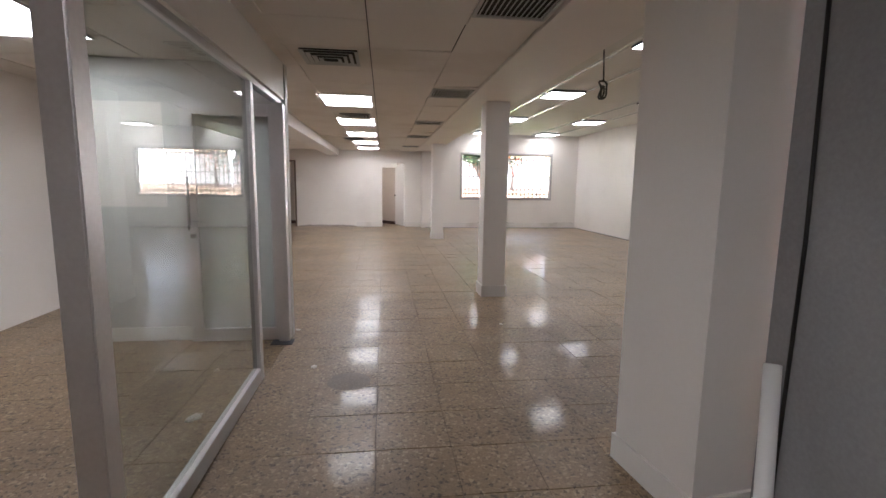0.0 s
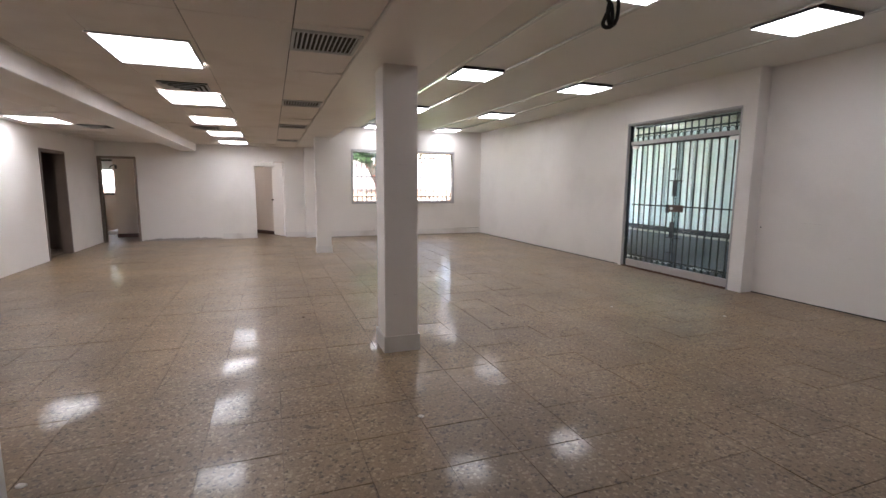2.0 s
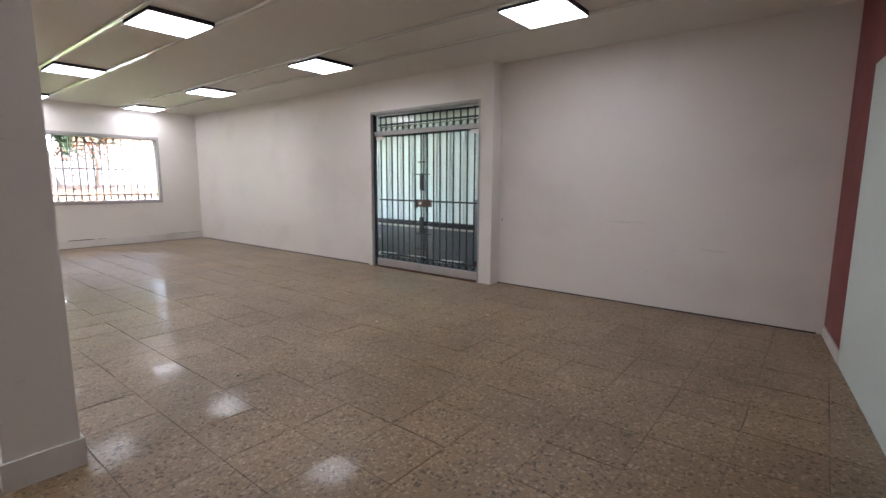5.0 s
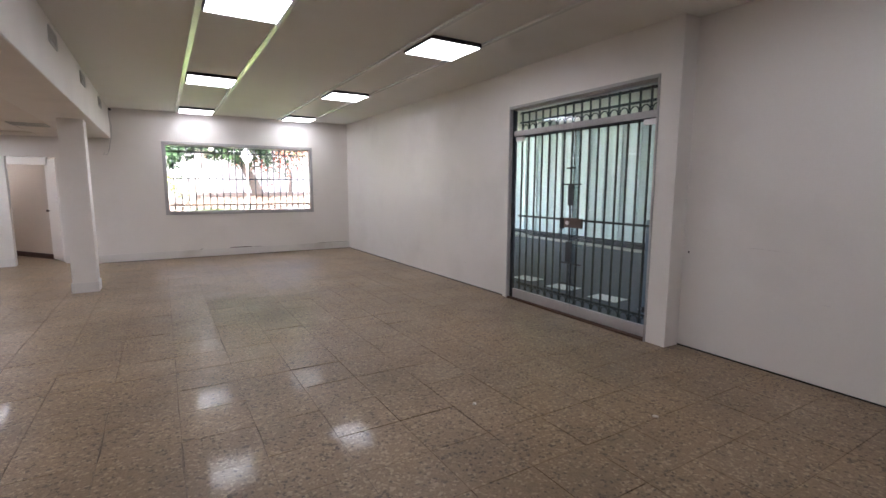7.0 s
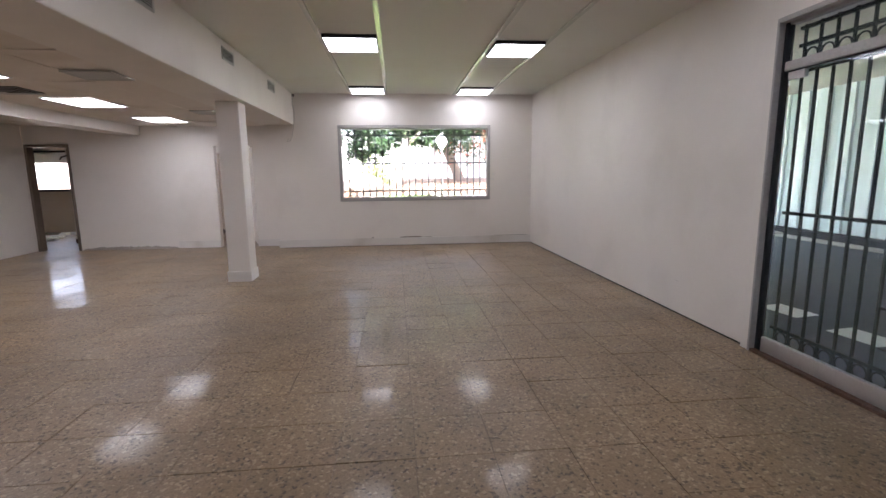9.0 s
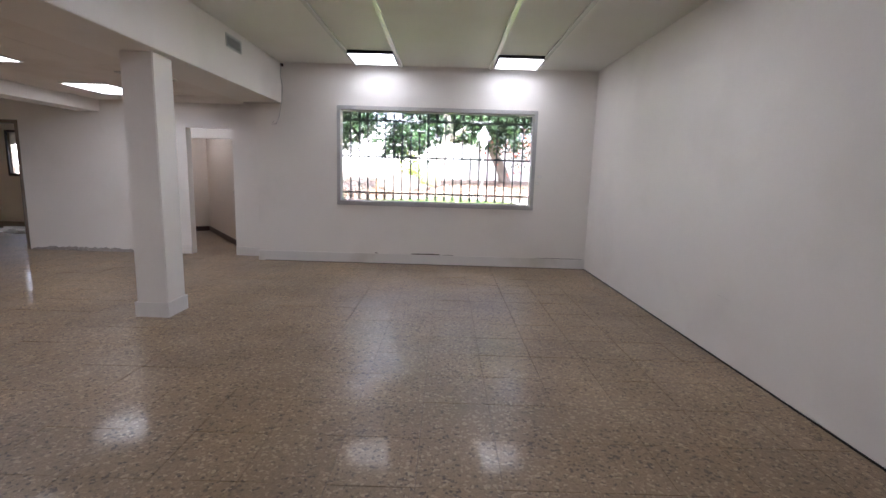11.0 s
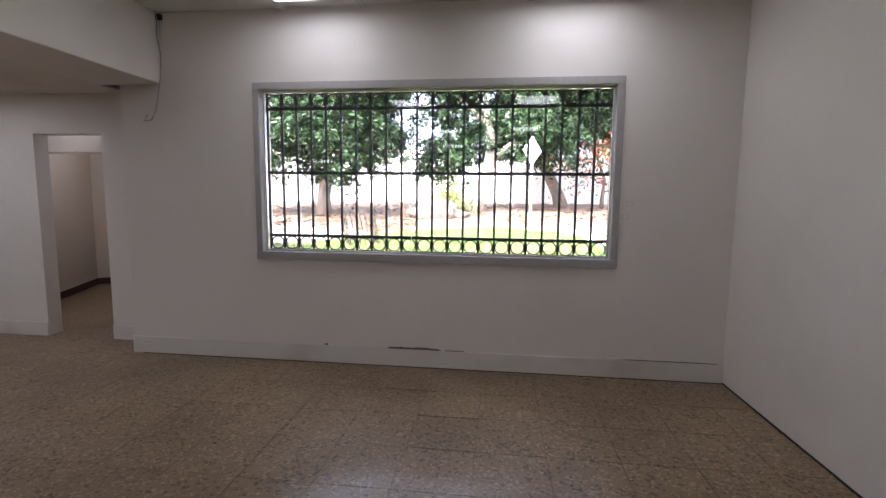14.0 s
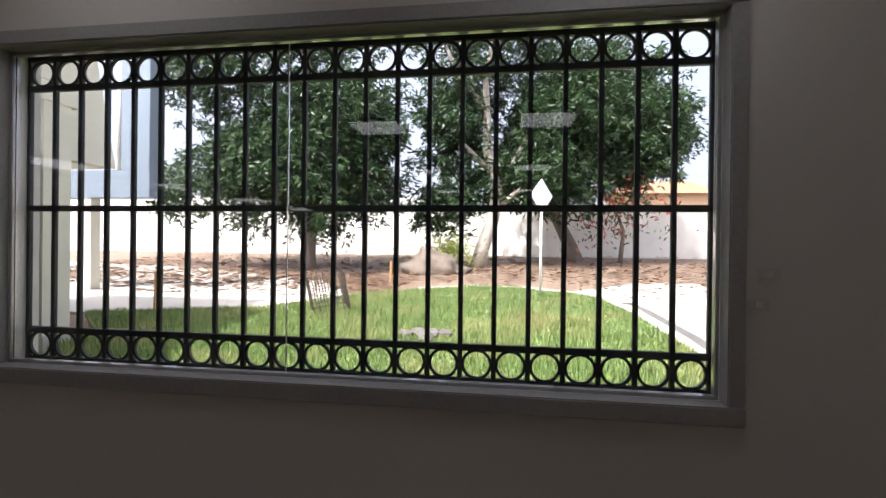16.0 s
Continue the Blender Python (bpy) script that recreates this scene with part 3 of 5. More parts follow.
# ---- window ----
window = thing("window_1", "wide fixed window in a grey painted frame", "window", at=(0, WY, 0), kind="structure")
wx0, wx1, wz0, wz1 = WIN
for nm, s in (("window_frame", (wx0 - 0.042, wx1 + 0.042, -0.018, 0.055, wz1 - 0.012, wz1 + 0.048)), ("window_sill", (wx0 - 0.042, wx1 + 0.042, -0.026, 0.055, wz0 - 0.052, wz0 + 0.012)),
              ("window_frame", (wx0 - 0.042, wx0 + 0.012, -0.018, 0.055, wz0 + 0.012, wz1 - 0.012)), ("window_frame", (wx1 - 0.012, wx1 + 0.042, -0.018, 0.055, wz0 + 0.012, wz1 - 0.012))):
    boxes(nm, [s], ALUPAINT, window, bevel=0.005)
for nm, s in (("glazing_bead", (wx0 + 0.012, wx1 - 0.012, 0.05, 0.085, wz1 - 0.026, wz1 - 0.0125)), ("glazing_bead", (wx0 + 0.012, wx1 - 0.012, 0.05, 0.085, wz0 + 0.0125, wz0 + 0.026)),
              ("glazing_bead", (wx0 + 0.0125, wx0 + 0.026, 0.05, 0.085, wz0 + 0.026, wz1 - 0.026)), ("glazing_bead", (wx1 - 0.026, wx1 - 0.0125, 0.05, 0.085, wz0 + 0.026, wz1 - 0.026))):
    boxes(nm, [s], ALU, window, bevel=0.003)
for a, b in ((wx0 + 0.027, 4.9445), (4.9495, wx1 - 0.027)):
    p = boxes("pane", [(a, b, 0.064, 0.07, wz0 + 0.027, wz1 - 0.027)], CLEAR, window)
    p.visible_shadow = False

boxes("sealant_strip", [(4.9455, 4.9485, 0.0615, 0.0725, wz0 + 0.027, wz1 - 0.027)], PVC, window, "pale sealant line between the panes")

grille = thing("window_grille", "black iron window grille with a row of rings above and below", "grille", at=(0, 14.93, 0))
GX0, GX1, GZ0, GZ1, NR = 3.665, 6.55, 0.955, 2.3, 22
gp = (GX1 - GX0) / NR
for k in range(NR + 1):
    gx = GX0 + k * gp
    boxes("bar", [(gx - 0.0095, gx + 0.0095, -0.0095, 0.0095, GZ0, GZ1)], IRON, grille, bevel=0.002)
for z in (GZ0, GZ0 + gp, 1.63, GZ1 - gp, GZ1):
    boxes("rail", [(GX0 - 0.012, GX1 + 0.012, -0.012, 0.012, z - 0.013, z + 0.013)], IRON, grille, bevel=0.002)
for k in range(NR):
    for z in (GZ0 + gp / 2, GZ1 - gp / 2):
        bm = bmesh.new()
        ring(bm, (GX0 + (k + 0.5) * gp, 0, z), gp / 2 - 0.011, 0.008, "y", 24)
        part("ring", bm, IRON, grille)
for z in (1.3, 1.95):
    for a, b in ((GX0 - 0.045, GX0), (GX1, GX1 + 0.03)):
        boxes("anchor", [(a, b, -0.006, 0.006, z - 0.006, z + 0.006)], IRON, grille)

# ---- glass partition by the entrance ----
part_x = 0.335
screen = thing("glass_partition", "aluminium framed glass partition beside the entrance", "partition", at=(part_x, 0, 0))
boxes("post", [(-0.045, 0.045, 1.42, 1.51, 0, 2.03)], ALU, screen, bevel=0.006)
boxes("post", [(-0.03, 0.03, 3.25, 3.33, 0, 2.03)], ALU, screen, bevel=0.006)
boxes("post", [(-0.03, 0.06, 4.1, 4.215, 0, 2.03)], ALU, screen, bevel=0.006)
boxes("bottom_rail", [(-0.03, 0.03, 1.51, 3.25, 0.001, 0.1)], ALU, screen, bevel=0.004)
boxes("top_rail", [(-0.03, 0.03, 1.42, 4.215, 2.03, 2.07)], ALU, screen, bevel=0.004)
boxes("header", [(-0.05, 0.05, -1.75, 4.228, 2.07, TC - 0.002)], WHITE, screen, "white boxed-in header")
pane = boxes("pane", [(-0.004, 0.004, 1.51, 3.25, 0.1, 2.03)], SCREENGLASS, screen)
pane.visible_shadow = False

leaf = thing("glass_door", "open aluminium framed glass door folded back on the partition", "door", at=(0.37, 4.15, 0))
boxes("stile", [(-0.1, 0.0, -0.02, 0.02, 0.01, 2.02)], ALU, leaf, bevel=0.004)
boxes("stile", [(-0.8, -0.7, -0.02, 0.02, 0.01, 2.02)], ALU, leaf, bevel=0.004)
boxes("bottom_rail", [(-0.7, -0.1, -0.02, 0.02, 0.01, 0.12)], ALU, leaf, bevel=0.004)
boxes("top_rail", [(-0.7, -0.1, -0.02, 0.02, 1.92, 2.02)], ALU, leaf, bevel=0.004)
p = boxes("pane", [(-0.7, -0.1, -0.004, 0.004, 0.12, 1.92)], FROST, leaf)
p.visible_shadow = False
bm = bmesh.new()
tube(bm, [(-0.75, -0.06, 0.98), (-0.75, -0.06, 1.42)], 0.012, 10)
for z in (1.06, 1.34):
    tube(bm, [(-0.75, -0.06, z), (-0.75, -0.02, z)], 0.008, 8)
part("pull_handle", bm, DULLSTEEL, leaf, "tubular pull handle", smooth=True)
bm = bmesh.new()
tube(bm, [(-0.735, -0.05, 0.93), (-0.735, -0.02, 0.93)], 0.02, 12)
part("lock_cylinder", bm, DULLSTEEL, leaf)
for bx in (-0.045, -0.02):
    bm = bmesh.new()
    tube(bm, [(bx, -0.024, 0.05), (bx, -0.019, 0.05)], 0.008, 10)
    part("bolt", bm, DULLSTEEL, leaf)
boxes("floor_plate", [(-0.12, 0.06, -0.14, 0.0, 0.0005, 0.006)], DARKMETAL, leaf, "dark floor spring cover")

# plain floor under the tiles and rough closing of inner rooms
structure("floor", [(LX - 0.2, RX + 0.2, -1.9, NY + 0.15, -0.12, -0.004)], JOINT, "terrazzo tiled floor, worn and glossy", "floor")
# small room behind the inner doorway, its far walls at a slant
STORE = ((0.32, NY + 0.15), (-0.62, 17.62), (0.02, 18.02), (1.98, 15.4))
store_bm, skirt_bm = bmesh.new(), bmesh.new()


def slant_wall(bm, p, q, out, z0, z1):
    """An upright slab from p to q whose far face lies out metres to its left."""
    d = (Vector((*q, 0)) - Vector((*p, 0))).normalized()
    n = Vector((-d.y, d.x, 0)) * out
    foot = [Vector((*p, 0)), Vector((*q, 0)), Vector((*q, 0)) + n, Vector((*p, 0)) + n]
    vs = [[bm.verts.new(f + Vector((0, 0, z))) for f in foot] for z in (z0, z1)]
    bm.faces.new(vs[0][::-1])
    bm.faces.new(vs[1])
    for k in range(4):
        m = (k + 1) % 4
        bm.faces.new((vs[0][k], vs[0][m], vs[1][m], vs[1][k]))


for p, q in zip(STORE, STORE[1:]):
    slant_wall(store_bm, p, q, 0.1, 0, 2.6)
    slant_wall(skirt_bm, p, q, -0.014, 0.001, 0.1)
tagged(part("room_store", store_bm, GREIGE), "greige walls of the small room beyond", "wall", kind="structure")
tagged(part("baseboard_store", skirt_bm, BROWN), "dark brown skirting of the small room", "baseboard", kind="structure")


def store_slab(name, z0, z1, material, label, category):
    bm = bmesh.new()
    rings = [[bm.verts.new((px, py, z)) for px, py in STORE + ((1.98, NY + 0.15),)] for z in (z0, z1)]
    bm.faces.new(rings[0][::-1])
    bm.faces.new(rings[1])
    for k in range(5):
        m = (k + 1) % 5
        bm.faces.new((rings[0][k], rings[0][m], rings[1][m], rings[1][k]))
    tagged(part(name, bm, material), label, category, kind="structure")


store_slab("ceiling_store", 2.6, 2.72, PLASTER, "ceiling of the small room", "ceiling")
store_slab("floor_store", -0.12, -0.004, TERRAZZO, "terrazzo floor of the small room", "floor")
structure("room_back", [(-6.4, -6.25, NY + 0.15, 18.7, 0, 2.6), (-1.75, -1.6, 16.3, 18.55, 0, 2.6), (-6.25, -4.8, 18.55, 18.7, 0, 2.6), (-2.5, -1.6, 18.55, 18.7, 0, 2.6),
          (-4.8, -2.5, 18.55, 18.7, 0, 1.12), (-4.8, -2.5, 18.55, 18.7, 2.05, 2.6), (-6.25, LX - 0.15, NY + 0.15, NY + 0.25, 0, 2.6)], GREIGE, "greige walls of the back room with a window", "wall")
structure("wall_back_partition", [(-2.22, -0.95, 16.2, 16.3, 0, 2.6), (-0.95, -0.85, NY + 0.15, 16.3, 0, 2.6)], GREIGE, "short greige partition inside the back room", "wall")
structure("baseboard_partition", [(-2.22, -0.95, 16.186, 16.2, 0.001, 0.1), (-2.234, -2.22, 16.186, 16.3, 0.001, 0.1)], BROWN, "dark brown skirting of the partition", "baseboard")
structure("ceiling_back", [(-6.4, -0.85, NY + 0.15, 18.7, 2.6, 2.75)], PLASTER, "ceiling of the back room", "ceiling")
structure("floor_back", [(-6.4, -0.85, NY + 0.15, 18.7, -0.12, -0.004)], TERRAZZO, "terrazzo floor of the back room", "floor")
bracket = thing("wall_bracket", "small dark metal bracket on the partition's edge", "bracket", at=(-2.2, 16.2, 1.82))
boxes("plate", [(0.02, 0.07, -0.008, 0, -0.05, 0.05)], DARKMETAL, bracket, bevel=0.002)
bm = bmesh.new()
tube(bm, [(0.045, -0.004, 0.03), (0.04, -0.09, 0.05), (-0.02, -0.14, 0.02), (-0.06, -0.14, -0.04)], 0.014, 8)
part("arm", bm, DARKMETAL, bracket, smooth=True)
# the room's darkness is put into its walls as a dark brown
structure("room_side", [(-4.2, -4.05, 11.4, 14.2, 0, 2.6), (-4.05, LX - 0.15, 11.4, 11.5, 0, 2.6), (-4.05, LX - 0.15, 14.1, 14.2, 0, 2.6)], DOORWOOD_SHADE, "side room walls, their dimness put into the brown colour", "wall")
structure("ceiling_side", [(-4.2, LX - 0.15, 11.4, 14.2, 2.6, 2.7)], PLASTER, "ceiling of the side room", "ceiling")
structure("floor_side", [(-4.2, LX - 0.15, 11.4, 14.2, -0.12, -0.006)], TERRAZZO, "floor of the side room", "floor")

structure("lintel_store", [(0.22, 1.66, 15.72, 15.86, 1.88, 2.6)], WHITE, "white lintel across the small room", "lintel")
tile_lamp((1.1, 15.5, 2.6), 0.5, 0.25)
tile_lamp((0.45, 16.75, 2.6), 0.6, 0.6)
inner = thing("door_2", "white door standing open into the small room", "door", at=(1.9, NY + 0.16, 0), kind="structure")
inner.rotation_euler = (0, 0, radians(22))
boxes("door_leaf", [(-0.04, 0.0, 0.0, 0.7, 0.012, 1.98)], WHITE, inner, bevel=0.004)
bm = bmesh.new()
tube(bm, [(-0.09, 0.63, 0.98), (-0.04, 0.63, 0.98)], [0.026, 0.012], 12)
part("knob", bm, BRASSY, inner, "dull metal knob", smooth=True)
frame_b = thing("door_3", "dark brown frame of the back room doorway", "door frame", at=(0, NY, 0), kind="structure")
boxes("jamb", [(-2.238, -2.19, -0.012, 0.16, 0, 2.038)], DOORWOOD_SHADE, frame_b, bevel=0.003)
boxes("jamb", [(-1.5, -1.452, -0.012, 0.16, 0, 2.038)], DOORWOOD_SHADE, frame_b, bevel=0.003)
boxes("head", [(-2.19, -1.5, -0.012, 0.16, 1.985, 2.038)], DOORWOOD_SHADE, frame_b, bevel=0.003)
frame_c = thing("door_4", "dark doorway with a brown frame in the side wall", "door frame", at=(LX, 0, 0), kind="structure")
boxes("jamb", [(-0.16, 0.012, 12.2, 12.25, 0, 2.02)], DOORWOOD_SHADE, frame_c, bevel=0.003)
boxes("jamb", [(-0.16, 0.012, 13.25, 13.3, 0, 2.02)], DOORWOOD_SHADE, frame_c, bevel=0.003)
boxes("head", [(-0.16, 0.012, 12.25, 13.25, 1.97, 2.02)], DOORWOOD_SHADE, frame_c, bevel=0.003)
bw = thing("window_2", "small bright window of the back room", "window", at=(0, 18.55, 0), kind="structure")
for s in ((-4.85, -2.45, -0.02, 0.06, 2.05, 2.1), (-4.85, -2.45, -0.02, 0.06, 1.06, 1.12), (-4.85, -4.8, -0.02, 0.06, 1.12, 2.05), (-2.5, -2.45, -0.02, 0.06, 1.12, 2.05)):
    boxes("window_frame", [s], DARKMETAL, bw)
boxes("blind", [(-4.78, -2.52, 0.02, 0.04, 1.78, 2.05)], PVC, bw, "white roller blind drawn part way")


# ---- outside ----
def ground_z(x, y):
    """The yard climbs gently away from the window and is level beside the building."""
    if y < 15.2:
        return -0.14
    return -0.05 + 0.064 * (min(y, 34.0) - 15.2)


bm = bmesh.new()
gx = [-900, -300, -100, -50, -30] + [-20 + 1.0 * k for k in range(51)] + [40, 60, 100, 300, 900]
gy = [-900, -300, -60, -20, 0, 5, 10, 14.0, 15.0, 15.2] + [15.7 + 0.7 * k for k in range(40)] + [46, 60, 100, 300, 900]
rows = []
for yy in gy:
    rows.append([bm.verts.new((xx, yy, -0.25 if (-7.5 < xx < 0.2 and yy < 19.3) or (-7.5 < xx < 2.5 and yy < 17.3) else ground_z(xx, yy) - 0.04 + (0.03 * noise.noise((xx * 0.5, yy * 0.5, 0)) if 15.2 < yy < 40 else -0.1))) for xx in gx])
for r0, r1 in zip(rows, rows[1:]):
    for k in range(len(gx) - 1):
        bm.faces.new((r0[k], r0[k + 1], r1[k + 1], r1[k]))
tagged(part("ground", bm, GROUND, smooth=True), "bare leaf-strewn earth of the yard", "ground", kind="structure")


def draped(name, outline, lift, material, thick=0.03):
    """A slab with the given outline, laid on the slope."""
    bm = bmesh.new()
    top = [bm.verts.new((px, py, ground_z(px, py) + lift)) for px, py in outline]
    low = [bm.verts.new((px, py, ground_z(px, py) + lift - thick - 0.08)) for px, py in outline]
    f = bm.faces.new(top)
    bm.faces.new(low[::-1])
    n = len(outline)
    for k in range(n):
        bm.faces.new((top[k], low[k], low[(k + 1) % n], top[(k + 1) % n]))
    bmesh.ops.triangulate(bm, faces=[f])
    return part(name, bm, material)


LAWN = [(2.3, 15.3), (2.3, 15.9), (0.9, 17.2), (0.15, 18.2), (0.15, 18.9), (-1.4, 20.2), (-0.2, 20.55), (1.3, 21.1), (2.7, 22.6), (3.8, 23.7), (5.0, 24.25), (6.1, 24.15), (7.0, 23.6), (7.6, 22.9), (7.9, 21.5), (8.0, 20.0), (8.05, 18.5), (8.1, 15.3)]
tagged(draped("lawn", LAWN, 0.015, TURF), "grassy lawn below the window", "lawn", kind="structure")
EDGE = LAWN[:8:-1]
tagged(draped("kerb_lawn", EDGE + [(px + 0.16 * (1 if px > 5.5 else -0.6), py + (0.16 if py > 22 else 0.02)) for px, py in EDGE[::-1]], 0.05, CONCRETE), "pale concrete edging round the lawn", "kerb", kind="structure")
tagged(draped("pavement_yard", [(-14, 20.1), (-1.45, 20.25), (-0.25, 20.65), (1.25, 21.2), (2.5, 22.7), (1.0, 24.8), (-4, 27), (-14, 29)], 0.02, CONCRETE), "sunlit pale concrete paving of the yard", "pavement", kind="structure")
tagged(draped("path", [(8.2, 15.3), (8.15, 20.0), (8.05, 21.6), (7.7, 23.1), (7.1, 23.9), (9, 25.6), (14, 26.0), (22, 24), (22, 15.3)], 0.02, CONCRETE), "sunlit pale concrete drive", "path", kind="structure")
tagged(draped("dark_strip_path", [(8.27, 15.3), (8.25, 20.0), (8.14, 21.9), (8.02, 22.6), (8.14, 22.75), (8.3, 22.0), (8.42, 20.0), (8.46, 15.3)], 0.026, STRIPGREY), "dark grey strip beside the lawn's kerb", "gutter", kind="structure")
# heap of earth at the trees' feet
bm = bmesh.new()
bmesh.ops.create_icosphere(bm, subdivisions=4, radius=1)
for vtx in bm.verts:
    k = 1 + 0.25 * noise.noise(vtx.co * 2.2) + 0.08 * noise.noise(vtx.co * 7)
    up = max(vtx.co.z, -0.3)
    vtx.co = Vector((vtx.co.x * 1.15 * k, vtx.co.y * 0.8 * k, (up * (1 - 0.5 * abs(vtx.co.x))) * 0.72 * k))
heap = part("earth_mound", bm, EARTH, smooth=True)
heap.location = (3.35, 27.6, ground_z(0, 27.6) - 0.02)
tagged(heap, "small heap of pale brown earth under the trees", "earth mound")


def quads(name, verts, material, parent=None, label="", kind=""):
    """Many loose four-cornered leaves out of one array of corners."""
    v = np.asarray(verts, dtype=float).reshape(-1, 3)
    me = bpy.data.meshes.new(name)
    me.from_pydata(v.tolist(), [], np.arange(len(v)).reshape(-1, 4).tolist())
    me.materials.append(material)
    ob = new(name, me)
    ob.parent = parent
    return tagged(ob, label, kind=kind)


def blades(rs, px, py, pz, n_height):
    n = len(px)
    a = rs.uniform(0, 2 * np.pi, n)
    h = n_height * rs.uniform(0.5, 1.2, n)
    w = 0.006 * rs.uniform(0.7, 1.4, n)
    lean = rs.uniform(0.1, 0.6, n) * h
    b = np.stack([px, py, pz], 1)
    s = np.stack([np.cos(a) * w, np.sin(a) * w, 0 * a], 1)
    t = b + np.stack([-np.sin(a) * lean, np.cos(a) * lean, h], 1)
    return np.stack([b - s, b + s, t + s * 0.25, t - s * 0.25], 1)


rs = np.random.RandomState(3)
poly = np.array(LAWN)


def inside(x, y):
    ok = np.zeros(len(x), bool)
    for (x0, y0), (x1, y1) in zip(poly, np.roll(poly, -1, 0)):
        c = (y0 > y) != (y1 > y)
        ok ^= c & (x < (x1 - x0) * (y - y0) / (y1 - y0 + 1e-12) + x0)
    return ok


gxs, gys = rs.uniform(-1.4, 8.1, 190000), rs.uniform(15.9, 24.3, 190000)
keep = inside(gxs, gys)
gxs, gys = gxs[keep], gys[keep]
gzs = -0.05 + 0.064 * (gys - 15.2) + 0.01
tuft = np.array([0.6 + 0.8 * noise.noise((a * 0.9, b * 0.9, 3)) for a, b in zip(gxs, gys)])
g = quads("grass", blades(rs, gxs, gys, gzs, 0.065 * np.clip(0.8 + tuft, 0.4, 1.8)), BLADE)
tagged(g, "uneven green grass of the lawn", "grass", kind="stuff")

lx, ly = rs.uniform(-9, 16, 9000), np.concatenate([rs.normal(28.5, 2.6, 6500), rs.normal(24.8, 1.2, 2500)])
lx[6500:] = rs.uniform(-9, 3.2, 2500)
ly = np.clip(ly, 22.5, 34.8)
lz = -0.05 + 0.064 * (np.minimum(ly, 34) - 15.2) + 0.03
a = rs.uniform(0, 2 * np.pi, 9000)
c = np.stack([lx, ly, lz], 1)
u = np.stack([np.cos(a), np.sin(a), rs.uniform(-0.25, 0.25, 9000)], 1) * 0.13
v = np.stack([-np.sin(a), np.cos(a), rs.uniform(-0.3, 0.3, 9000)], 1) * 0.045
tagged(quads("leaf_litter", np.stack([c - u, c - v, c + u, c + v], 1), LITTER), "brown fallen leaves on the earth", "leaves", kind="stuff")


def tree(name, base, trunk, limbs, crowns, seed, label, n_clump, leaf=0.2, bark=BARK):
    """Tapered trunk and limbs; crowns: (centre, radii) of lobes, filled with drooping clumps of long leaves."""
    t = thing(name, label, "tree", "trees of the yard", base)
    bm = bmesh.new()
    tube(bm, [p for p, r in trunk], [r for p, r in trunk], 12)
    part("trunk", bm, bark, t, "bare grey trunk", smooth=True)
    for pts in limbs:
        bm = bmesh.new()
        tube(bm, pts, [0.12 * (1 - 0.75 * k / (len(pts) - 1)) for k in range(len(pts))], 8)
        part("limb", bm, bark, t, smooth=True)
    r = np.random.RandomState(seed)
    out = []
    tot = sum(rx * ry * rz for _, (rx, ry, rz) in crowns)
    for (cx, cy, cz), (rx, ry, rz) in crowns:
        n = int(n_clump * rx * ry * rz / tot * (0.45 if cz > 6.9 else 1.2))
        d = r.normal(size=(n, 3))
        d /= np.linalg.norm(d, axis=1)[:, None]
        rad = r.uniform(0.25, 1.0, n) ** 0.6
        rad *= np.array([0.88 + 0.55 * noise.noise((q[0] * 2.6 + seed, q[1] * 2.6, q[2] * 2.6)) for q in d])
        cc = np.array([cx, cy, cz]) + d * rad[:, None] * np.array([rx, ry, rz])
        k = 26
        c = np.repeat(cc, k, 0)
        m = len(c)
        dirs = r.normal(size=(m, 3))
        dirs[:, 2] = dirs[:, 2] * 0.5 - 0.55
        dirs /= np.linalg.norm(dirs, axis=1)[:, None]
        root = c + r.normal(scale=0.1, size=(m, 3))
        ln = leaf * r.uniform(0.7, 1.4, m)[:, None]
        tip = root + dirs * ln
        side = np.cross(dirs, r.normal(size=(m, 3)))
        side /= np.linalg.norm(side, axis=1)[:, None] + 1e-9
        w = side * ln * 0.15
        mid = root + dirs * ln * 0.45
        out.append(np.stack([root, mid - w, tip, mid + w], 1))
    quads("crown", np.concatenate(out), LEAF, t, "dense drooping dark green leaves")
    return t


gz = ground_z(0, 27.7)
tree("mango_tree", (-0.76, 27.7, gz), [((0, 0, -0.2), 0.34), ((0.0, 0, 0.4), 0.26), ((0.05, 0, 1.1), 0.23), ((0.1, 0.1, 1.6), 0.27)],
     [[(0.05, 0, 1.3), (-0.7, -0.2, 2.3), (-1.8, -0.5, 3.6)], [(0.1, 0, 1.4), (0.7, 0.1, 2.5), (1.6, 0.2, 4.0)], [(0.1, 0, 1.4), (0.1, 0.4, 3.0), (-0.3, 0.5, 6.0)]],
     [((0.6, 0, 3.3), (3.1, 2.6, 2.2)), ((-2.0, 0.2, 3.3), (2.3, 2.2, 2.0)), ((1.2, 0.2, 5.0), (2.4, 2.2, 1.7)), ((-4.9, 0.3, 2.7), (1.2, 1.2, 1.1)), ((-1.4, 0.4, 7.2), (4.2, 2.8, 2.4)), ((-4.0, 0.6, 7.0), (2.2, 1.8, 2.4))],
     11, "spreading mango tree with a dense dark crown", 3900)
gz = ground_z(0, 29.6)
PALEBARK = mat("pale_bark", (0.4, 0.35, 0.31), 0.9, vary=0.25, scale=4, fine=25, bump=0.8, bump_scale=20)
